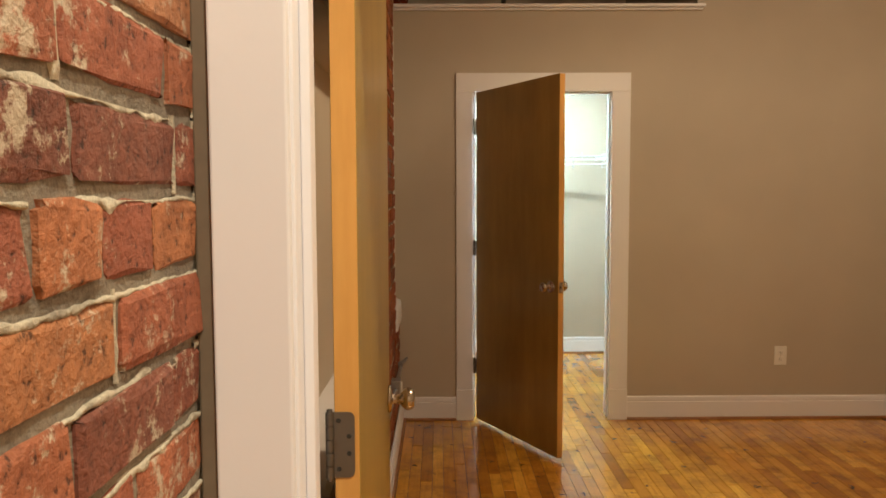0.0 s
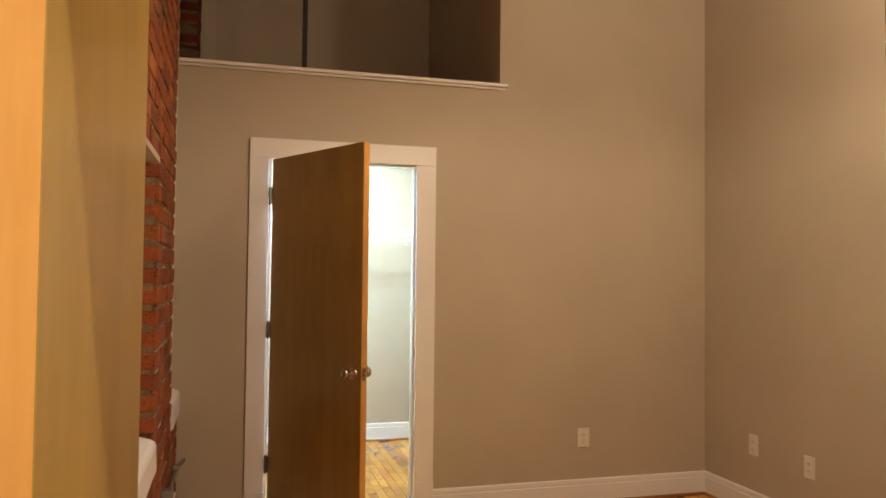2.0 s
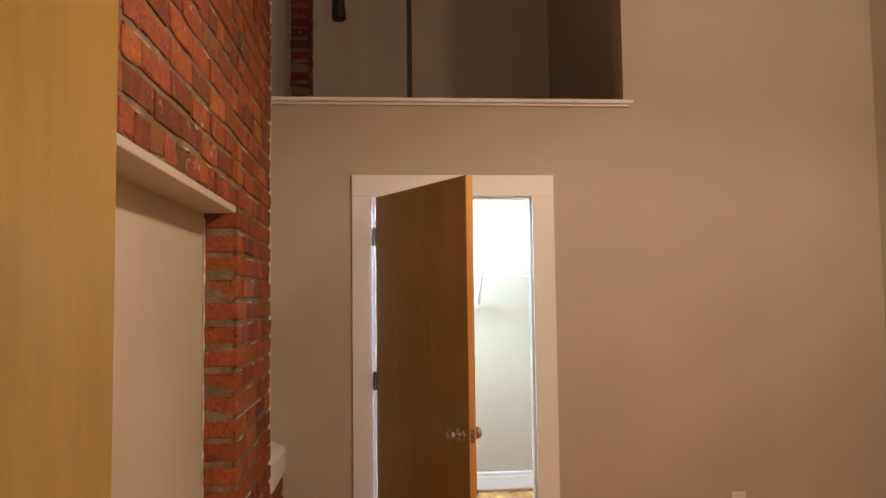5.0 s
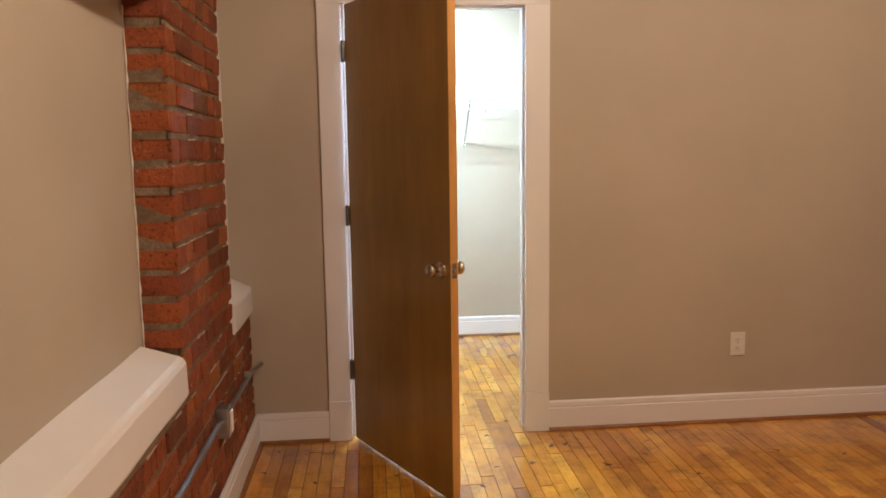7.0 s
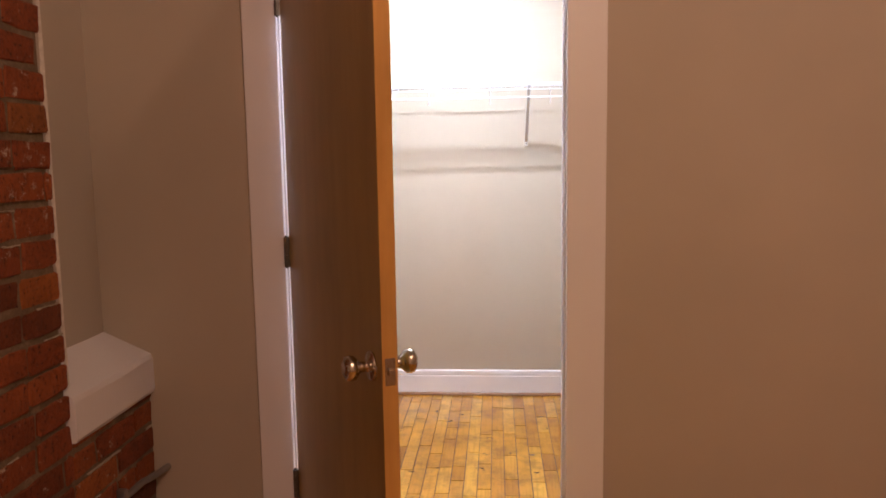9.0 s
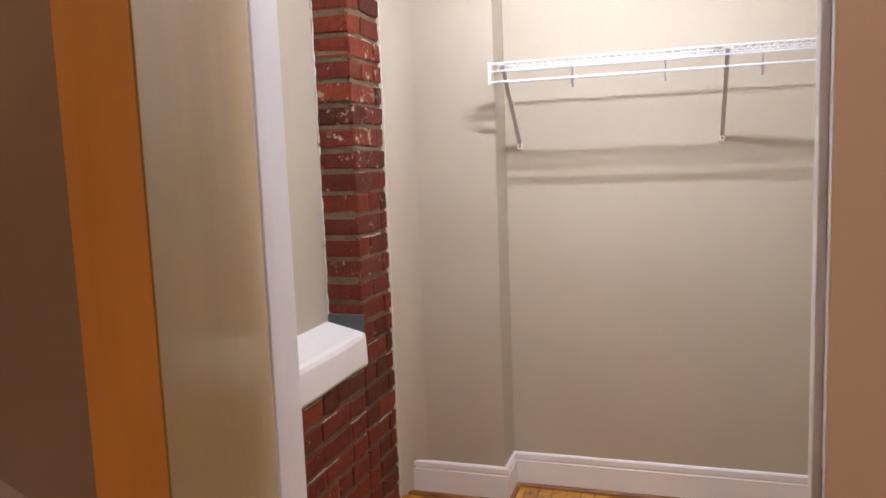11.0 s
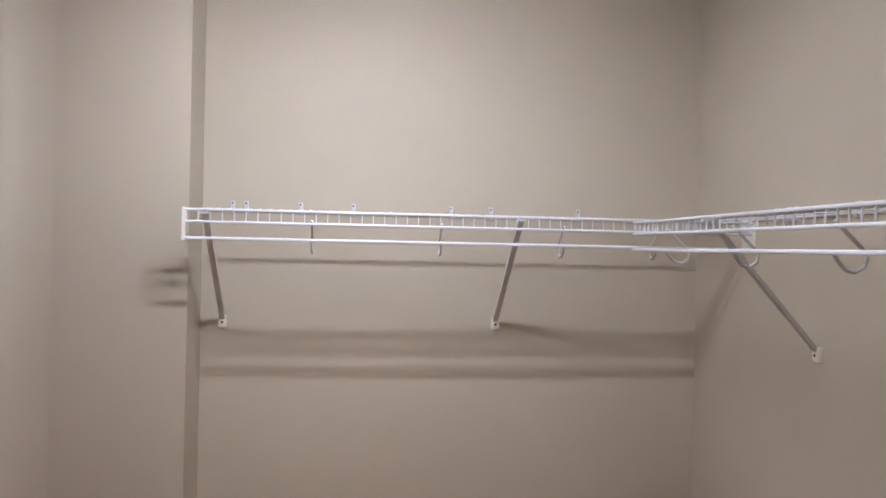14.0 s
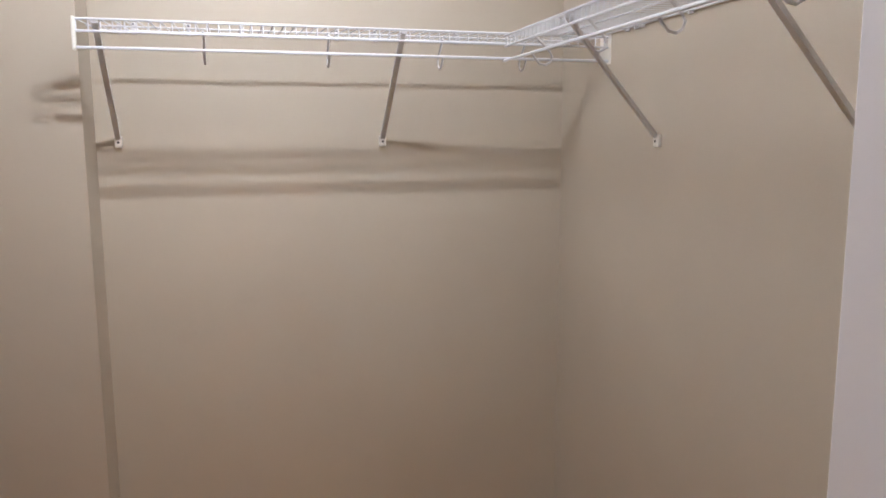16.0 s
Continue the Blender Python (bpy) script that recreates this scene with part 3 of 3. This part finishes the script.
    if end_plate:
        part("end_bracket", boxed(length - 0.004, length - 0.0005, -d - 0.02, -d + 0.05, -0.078, 0.012, 0.003), PLASTIC, root, "white plastic wall bracket")
    root.matrix_basis = m
    return root


wire_shelf("wire_shelf", 1.422, (0.297, 0.613, 0.922, 1.165), (0.062, 0.099, 0.248, 0.395, 0.673, 0.79, 1.049), ((0.045, 0.045), (0.813, 0.813)), True,
           pose(0.178, BACK_Y, 1.736), "white vinyl-coated wire closet shelf with hanging rod on back wall")
part("end_cap", boxed(-0.006, 0.003, -0.323, -0.312, -0.075, 0.006, 0.003), PLASTIC, bpy.data.objects["wire_shelf"], "white plastic end cap")
wire_shelf("wire_shelf", 1.45, (0.197, 0.492, 0.795, 1.1), (0.12, 0.17, 0.20, 0.42, 0.70, 0.95, 1.2), ((0.299, 0.38), (0.97, 1.005)), False,
           pose(SIDE_X, 6.318, 1.730, 0, 0, -90), "white vinyl-coated wire closet shelf with hanging rod on side wall", -0.292)


# ---- outlets, pipes and loft fittings ----
def outlet(name, m, label):
    """A duplex outlet; its plate lies in the xz plane, facing -y."""
    root = thing(name, label, "outlet", "wall outlets")
    part("plate", boxed(-0.039, 0.039, -0.006, 0, -0.06, 0.06, 0.0025), PLASTIC, root)
    for z in (-0.021, 0.021):
        face = part("socket", boxed(-0.0165, 0.0165, -0.0085, -0.005, z - 0.0145, z + 0.0145, 0.002), PLASTIC, root)
        for x, h in ((-0.0065, 0.0045), (0.0065, 0.0036)):
            part("slot", boxed(x - 0.001, x + 0.001, -0.0092, -0.008, z - h + 0.002, z + h + 0.002), DARK, face)
        part("slot", boxed(-0.002, 0.002, -0.0092, -0.008, z - 0.0095, z - 0.006), DARK, face)
    part("screw", add_lathe(bmesh.new(), [(0, 0), (0.003, 0), (0.0025, 0.001), (0, 0.0012)], pose(0, -0.006, 0, 90, 0, 0), 10), NICKEL, root)
    root.matrix_basis = m
    return root


outlet("wall_outlet", pose(2.112, WALL_Y, 0.4), "white plastic duplex outlet on the beige partition")
outlet("wall_outlet", pose(RIGHT_X, 4.17, 0.416, 0, 0, -90), "white plastic duplex outlet on the beige side wall")
outlet("wall_outlet", pose(RIGHT_X, 3.72, 0.396, 0, 0, -90), "white plastic duplex outlet on the beige side wall")

pipe = thing("conduit", "galvanised steel conduit with outlet box on brick", "conduit")
part("pipe", add_tube(bmesh.new(), [(BRICK_X + 0.016, 1.3, 0.415), (BRICK_X + 0.016, 3.76, 0.415), (BRICK_X + 0.024, 3.80, 0.41)], 0.0105, 12), STEEL, pipe)
part("pipe", add_tube(bmesh.new(), [(BRICK_X + 0.02, 3.87, 0.41), (BRICK_X + 0.016, 3.93, 0.405), (BRICK_X + 0.016, 4.52, 0.395), (BRICK_X + 0.03, 4.575, 0.393), (BRICK_X + 0.04, WALL_Y, 0.392)], 0.0105, 12), STEEL, pipe)
for y in (2.6, 4.4):
    part("strap", boxed(BRICK_X + 0.001, BRICK_X + 0.029, y - 0.009, y + 0.009, 0.393 if y > 4 else 0.402, 0.428, 0.004), STEEL, pipe)
box_ = part("outlet_box", boxed(BRICK_X - 0.004, BRICK_X + 0.046, 3.80, 3.872, 0.35, 0.462, 0.006), STEEL, pipe, "galvanised steel outlet box")
part("receptacle", boxed(BRICK_X + 0.045, BRICK_X + 0.053, 3.818, 3.854, 0.366, 0.446, 0.003), PLASTIC, box_, "white plastic receptacle")

rod = thing("black_post", "slim black iron post in the dark loft", "post")
part("post", boxed(0.385, 0.415, 5.06, 5.09, 2.53, TOP, 0.004), BLACK, rod)
part("foot_plate", boxed(0.36, 0.44, 5.035, 5.115, 2.5295, 2.535, 0.002), BLACK, rod)
drop = thing("black_pipe", "fat black pipe hanging at a slant in the loft", "pipe")
part("pipe", add_tube(bmesh.new(), [(-0.037, 5.5, 3.32), (-0.062, 5.5, 4.1), (-0.078, 5.5, TOP + 0.01)], 0.042, 16), BLACK, drop)
part("pipe_cap", add_lathe(bmesh.new(), [(0, -0.012), (0.038, -0.012), (0.046, -0.004), (0.046, 0.05), (0.042, 0.052)], pose(-0.037, 5.5, 3.32, 0, -2, 0), 20), BLACK, drop)
structure("floor_loft", boxed(DEEP_X, SIDE_X, WALL_Y + 0.15, BACK_Y, 2.5302, 2.5342), SUBFLOOR, "dark loft platform floor", "floor")
structure("trim_loft_panel", boxed(1.057, SIDE_X, BACK_Y - 0.014, BACK_Y, 4.163, TOP, 0.003), BEIGE, "beige painted panel high on the loft back wall", "trim")
# block added where a pale blotch shows; no real box is known here
box_ = thing("pale_block", "small off-white block standing for an unidentified pale blotch high on the partition", "box")
part("body", boxed(2.12, 2.38, WALL_Y - 0.07, WALL_Y, 3.59, 3.76, 0.012), WHITE, box_)


# no pendant is seen; both bodies are added to carry the bedroom lamps
def pendant(at):
    root = thing("assumed_pendant", "added dark metal pendant, unseen, for an assumed bedroom lamp", "light", "bedroom pendants")
    part("rod", add_tube(bmesh.new(), [(at[0], at[1], at[2] + 0.15), (at[0], at[1], TOP)], 0.008, 12), BLACK, root)
    part("shade", add_lathe(bmesh.new(), [(0.0, 0.16), (0.03, 0.16), (0.06, 0.14), (0.14, 0.135), (0.145, 0.13), (0.05, 0.128), (0.0, 0.128)], pose(*at), 32), BLACK, root, "", True)


pendant(LAMP)
pendant(FILL_LAMP)
can = thing("ceiling_spot", "round white recessed ceiling spotlight in the hall", "light")
part("trim_ring", add_lathe(bmesh.new(), [(0.075, 0.0), (0.1, 0.0), (0.1, 0.006), (0.076, 0.012), (0.075, 0.0)], pose(0.95, -0.75, TOP - 0.012), 32), WHITE, can)
TUBE = material("lit_diffuser")
TUBE[3].inputs["Emission Color"].default_value = (0.89, 1.0, 1.01, 1)
TUBE[3].inputs["Emission Strength"].default_value = 490.0
lamp = thing("strip_light", "white ceiling strip light with lit diffuser in the closet", "light")
bm = boxed(0.40, 0.80, 5.64, 5.74, 2.412, 2.45, 0.004)
for x0, x1, y0, y1 in ((0.40, 0.408, 5.64, 5.74), (0.792, 0.80, 5.64, 5.74), (0.408, 0.792, 5.64, 5.648), (0.408, 0.792, 5.732, 5.74)):
    add_box(bm, x0, x1, y0, y1, 2.397, 2.4125)
part("housing", bm, WHITE, lamp)
part("diffuser", boxed(0.415, 0.785, 5.668, 5.712, 2.382, 2.414, 0.006), TUBE[0], lamp, "glowing white diffuser")

# slate-grey patch on the closet pier above the sill
structure("trim_slate_patch", boxed(DEEP_X + 0.004, BRICK_X + 0.003, PIER - 0.006, PIER + 0.008, 0.775, 0.838, 0.003), SLATE, "slate-grey painted brick end above the sill", "trim")


# ---- brick wall, piece by piece ----
COURSE, JOINT = 0.0812, 0.0165
random.seed(7)


def brick_mesh(length, seed):
    """One worn brick: front in the plane x = 0, centred, long side on y."""
    rnd = random.Random(seed)
    hy, hz, b = length / 2, (COURSE - JOINT) / 2, 0.005
    ys, zs = (-hy, -hy + b, rnd.uniform(-0.2, 0.2) * hy, hy - b, hy), (-hz, -hz + b, hz - b, hz)
    vs, fs, grid = [], [], {}
    for i, y in enumerate(ys):
        for k, z in enumerate(zs):
            rim = i in (0, 4) or k in (0, 3)
            corner = i in (0, 4) and k in (0, 3)
            pull = rnd.uniform(0.001, 0.006) if corner else 0.0
            grid[i, k] = len(vs)
            vs.append(((-0.003 if rim else 0) + rnd.uniform(-0.0022, 0.0022), y + rnd.uniform(-0.004, 0.004) - math.copysign(pull, y), z + rnd.uniform(-0.0042, 0.0042) - math.copysign(pull, z)))
    for i in range(4):
        for k in range(3):
            fs.append((grid[i, k], grid[i + 1, k], grid[i + 1, k + 1], grid[i, k + 1]))
    loop = [(i, 0) for i in range(5)] + [(4, 1), (4, 2)] + [(i, 3) for i in range(4, -1, -1)] + [(0, 2), (0, 1)]
    base = len(vs)
    for i, k in loop:
        x, y, z = vs[grid[i, k]]
        vs.append((-0.15, y, z))
    n = len(loop)
    for a in range(n):
        c = (a + 1) % n
        fs.append((grid[loop[a]], base + a, base + c, grid[loop[c]]))
    return vs, fs


LENGTHS = (0.205, 0.15, 0.098)
SHAPES = {s: [brick_mesh(s, 100 * i + k) for k in range(8)] for i, s in enumerate(LENGTHS)}
MESHES = {}
for finish in (SMEARED, CLEAN, DEEP):
    for s, shapes in SHAPES.items():
        for vs, fs in shapes:
            me = bpy.data.meshes.new("brick")
            me.from_pydata(vs, [], fs)
            me.materials.append(finish[0])
            MESHES.setdefault((finish, s), []).append(me)


def brick_rows(y0, y1, z0, z1, phase):
    """Places of bricks (y, z, nominal, length) in the rectangle, headers and stretchers mixed."""
    out = []
    k = math.floor((z0 - phase) / COURSE)
    while phase + k * COURSE < z1 - 0.03:
        low = phase + k * COURSE
        zc = low + COURSE / 2
        if low > z0 - 0.045:
            y = y0
            head = k % 2 == 0
            first = True
            while y < y1 - 0.03:
                if k % 6 == 0:
                    size = 0.108
                else:
                    size = 0.108 if (first and head) or random.random() < 0.16 else 0.217
                size += random.uniform(-0.006, 0.006)
                first = False
                if y + size > y1 or y1 - y - size < 0.05:
                    size = y1 - y if y1 - y < 0.24 else size
                if y + size > y1:
                    size = y1 - y
                length = size - 0.010
                near = min(LENGTHS, key=lambda s: abs(s - length))
                out.append((y + size / 2, zc + random.uniform(-0.003, 0.003), near, length))
                y += size
        k += 1
    return out


def mortar_sheet(vs, fs, y0, y1, z0, z1, depth):
    """Hand-laid mortar: an uneven sheet, smeared here and there over the edges of the bricks."""
    step = 0.012
    ny, nz = max(2, int((y1 - y0) / step)), max(2, int((z1 - z0) / step))
    base = len(vs)
    for i in range(ny + 1):
        y = y0 + (y1 - y0) * i / ny
        for k in range(nz + 1):
            z = z0 + (z1 - z0) * k / nz
            if i in (0, ny):
                x = -0.009
            else:
                x = -depth + 0.0012 * noise.noise(Vector((3.1, y * 7, z * 9))) + 0.0024 * noise.noise(Vector((8.7, y * 34, z * 38)))
            vs.append((BRICK_X + min(x, 0.0035), y, z))
    for i in range(ny):
        for k in range(nz):
            a = base + i * (nz + 1) + k
            fs.append((a, a + nz + 1, a + nz + 2, a + 1))


def lime_ribbon(vs, fs, start, length, level, share, wide):
    """A ragged, broken line of cream lime along one joint."""
    n = max(6, int(length / 0.0045))
    seed = random.uniform(0, 100)
    last = None
    for i in range(n + 1):
        d = length * i / n
        there = 0.5 + 0.9 * noise.noise(Vector((d * 6, seed, 0.0))) < share
        if there:
            lo = wide * max(0.12, 0.55 + 0.8 * noise.noise(Vector((d * 55, seed, 5.0))) + 1.5 * noise.noise(Vector((d * 19, seed, 6.0))))
            hi = wide * max(0.12, 0.55 + 0.8 * noise.noise(Vector((d * 48, seed, 9.0))) + 1.5 * noise.noise(Vector((d * 14, seed, 8.0))))
            if level and share > 0.5:
                lo += max(0.0, 0.03 * noise.noise(Vector((d * 30, seed, 2.0))) - 0.007)
            x = BRICK_X - 0.0008 + 0.0012 * noise.noise(Vector((d * 60, seed, 3.0)))
            here = len(vs)
            for o, e in ((-lo, -0.0028), (-lo * 0.75, 0.0), (hi * 0.75, -0.0003), (hi, -0.003)):
                vs.append((x + e, start[0] + d, start[1] + o) if level else (x + e, start[0] + o, start[1] + d))
            if last is not None:
                fs.extend((last + q, here + q, here + q + 1, last + q + 1) for q in range(3))
            last = here
        else:
            last = None


def brick_wall(name, core, areas, near, finish, phase, label):
    """near(y, z): how early a brick is built as a piece of its own."""
    bm = bmesh.new()
    for y0, y1, z0, z1 in core:
        add_box(bm, -0.62, BRICK_X - 0.014, y0, y1, z0, z1)
    root = tagged(part(name, bm, finish[2]), label, "wall", kind="structure")
    vs, fs = [], []
    for y0, y1, z0, z1 in core:
        mortar_sheet(vs, fs, y0 + 0.002, y1 - 0.002, z0, z1, 0.0042 if finish is SMEARED else 0.0055)
    me = bpy.data.meshes.new("mortar_bed")
    me.from_pydata(vs, [], fs)
    me.materials.append(finish[2])
    me.polygons.foreach_set("use_smooth", [True] * len(fs))
    bed = tagged(new("mortar_bed", me), kind="stuff")
    bed.parent = root
    rows = [r for a in areas for r in brick_rows(*a, phase)]
    vs, fs = [], []
    for y0, y1, z0, z1 in areas:
        k = math.ceil((z0 - phase) / COURSE)
        while phase + k * COURSE < z1 - 0.01:
            lime_ribbon(vs, fs, (y0 + 0.004, phase + k * COURSE - JOINT / 2 + 0.001), y1 - y0 - 0.008, True, finish[3], 0.0046 if finish is SMEARED else 0.0036)
            k += 1
    for y, z, s, length in rows:
        if finish is SMEARED and random.random() < 0.55:
            lime_ribbon(vs, fs, (y + length / 2 + 0.004 + random.uniform(-0.003, 0.003), z - COURSE / 2), COURSE, False, 0.95, random.choice((0.003, 0.004, 0.006, 0.009)))
    me = bpy.data.meshes.new("lime_smear")
    me.from_pydata(vs, [], fs)
    me.materials.append(LIME)
    me.polygons.foreach_set("use_smooth", [True] * len(fs))
    tagged(new("lime_smear", me), kind="stuff").parent = root
    rows.sort(key=lambda r: near(r[0], r[1]))
    vs, fs = [], []
    for i, (y, z, s, length) in enumerate(rows):
        x = BRICK_X + random.uniform(-0.002, 0.003)
        tilt = random.uniform(-0.7, 0.7)
        kind = random.randrange(8)
        m = pose(x, y, z, tilt, 0, random.uniform(-0.6, 0.6)) @ Matrix.Diagonal((1, length / s, 1, 1))
        if i < 290:
            ob = new("brick", MESHES[finish, s][kind])
            ob.parent = root
            ob.matrix_basis = m
        else:
            base = len(vs)
            v0, f0 = SHAPES[s][kind]
            vs += [tuple(m @ Vector(v)) for v in v0]
            fs += [tuple(base + q for q in f) for f in f0]
    if fs:
        me = bpy.data.meshes.new("bricks")
        me.from_pydata(vs, [], fs)
        me.materials.append(finish[1])
        ob = tagged(new("bricks", me), kind="stuff")
        ob.parent = root
    return root


g = 0.008
hall_brick = brick_wall("wall_brick_hall", [(-2.6, 0.849, 0, TOP)], [(-2.6, 0.842, 0.0, TOP - 0.02)], lambda y, z: abs(y - 0.6) + abs(z - 1.3), SMEARED, 1.337, "old red brick wall of the hall with pale paint smears")
hall_brick.location.x = HALL_X - BRICK_X
brick_wall("wall_brick_bedroom", [(0.97, 1.45 - g, 0, TOP), (1.45 - g, 3.40 + g, 1.83 + g, TOP), (3.40 + g, 4.20 - g, 0, TOP), (1.45 - g, 3.40 + g, 0, 0.63), (4.20 - g, 4.66, 0, 0.65)],
           [(0.97, 1.45, 0.0, TOP - 0.02), (1.45, 3.40, 1.83, TOP - 0.02), (3.40, 4.20, 0.0, TOP - 0.02), (1.45, 3.40, 0.08, 0.63), (4.20, 4.65, 0.08, 0.66)],
           lambda y, z: abs(y - 3.7) + abs(z - 1.4), CLEAN, 1.35, "old red brick bedroom wall with window niches and grey mortar")
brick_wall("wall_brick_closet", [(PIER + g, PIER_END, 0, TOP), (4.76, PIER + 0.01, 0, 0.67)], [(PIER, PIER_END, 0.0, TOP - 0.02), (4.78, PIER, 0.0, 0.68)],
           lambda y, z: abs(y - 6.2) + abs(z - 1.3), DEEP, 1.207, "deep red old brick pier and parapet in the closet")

# ---- floor boards, piece by piece ----
random.seed(11)
STRIP = 0.0575
board = bpy.data.meshes.new("board")
hw, b = STRIP / 2 - 0.0003, 0.0007
bv = [(-hw, -0.5, -0.004), (hw, -0.5, -0.004), (hw, 0.5, -0.004), (-hw, 0.5, -0.004), (-hw + b, -0.498, 0), (hw - b, -0.498, 0), (hw - b, 0.498, 0), (-hw + b, 0.498, 0)]
bf = [(4, 5, 6, 7), (0, 1, 5, 4), (1, 2, 6, 5), (2, 3, 7, 6), (3, 0, 4, 7)]
board.from_pydata(bv, [], bf)
board.materials.append(PLANK)
boards = []
k = 0
while -0.36 + (k + 0.5) * STRIP < 3.0:
    x = -0.36 + (k + 0.5) * STRIP
    y = -2.6
    start = random.uniform(0.1, 0.6)
    while y < BACK_Y:
        size = random.choice((0.28, 0.4, 0.55, 0.75, 1.0)) * random.uniform(0.85, 1.15)
        if y > 4.4:
            size *= 0.6
        size, start = start or size, 0
        size = min(size, BACK_Y + 0.002 - y)
        boards.append((x, y + size / 2, size - 0.0012))
        y += size
    k += 1
boards.sort(key=lambda r: abs(r[0] - 0.8) + 0.6 * abs(r[1] - 4.8))
vs, fs = [], []
for i, (x, y, size) in enumerate(boards):
    lift = random.uniform(-0.0006, 0.0004)
    if i < 295:
        ob = new("floor_board", board)
        ob.parent = floor
        ob.matrix_basis = pose(x, y, lift) @ Matrix.Diagonal((random.choice((0.965, 0.98, 1, 1)), size - random.choice((0, 0.001, 0.003)), 1, 1))
    else:
        base = len(vs)
        vs += [(x + a, y + c * size, lift + e) for a, c, e in bv]
        fs += [tuple(base + q for q in f) for f in bf]
me = bpy.data.meshes.new("floor_boards")
me.from_pydata(vs, [], fs)
me.materials.append(PLANK_REST)
rest = tagged(new("floor_boards", me), kind="stuff")
rest.parent = floor

# a dark gouge in one closet board
bm = bmesh.new()
ring = [bm.verts.new((0.977 + (0.013 + 0.004 * math.sin(3 * a)) * math.cos(a), 5.739 + (0.008 + 0.002 * math.cos(2 * a)) * math.sin(a), 0.0008)) for a in (math.pi * k / 7 for k in range(14))]
bm.faces.new(ring)
bmesh.ops.solidify(bm, geom=bm.faces[:], thickness=0.003)
part("gouge", bm, DARK, floor, "small dark gouge in the varnish")
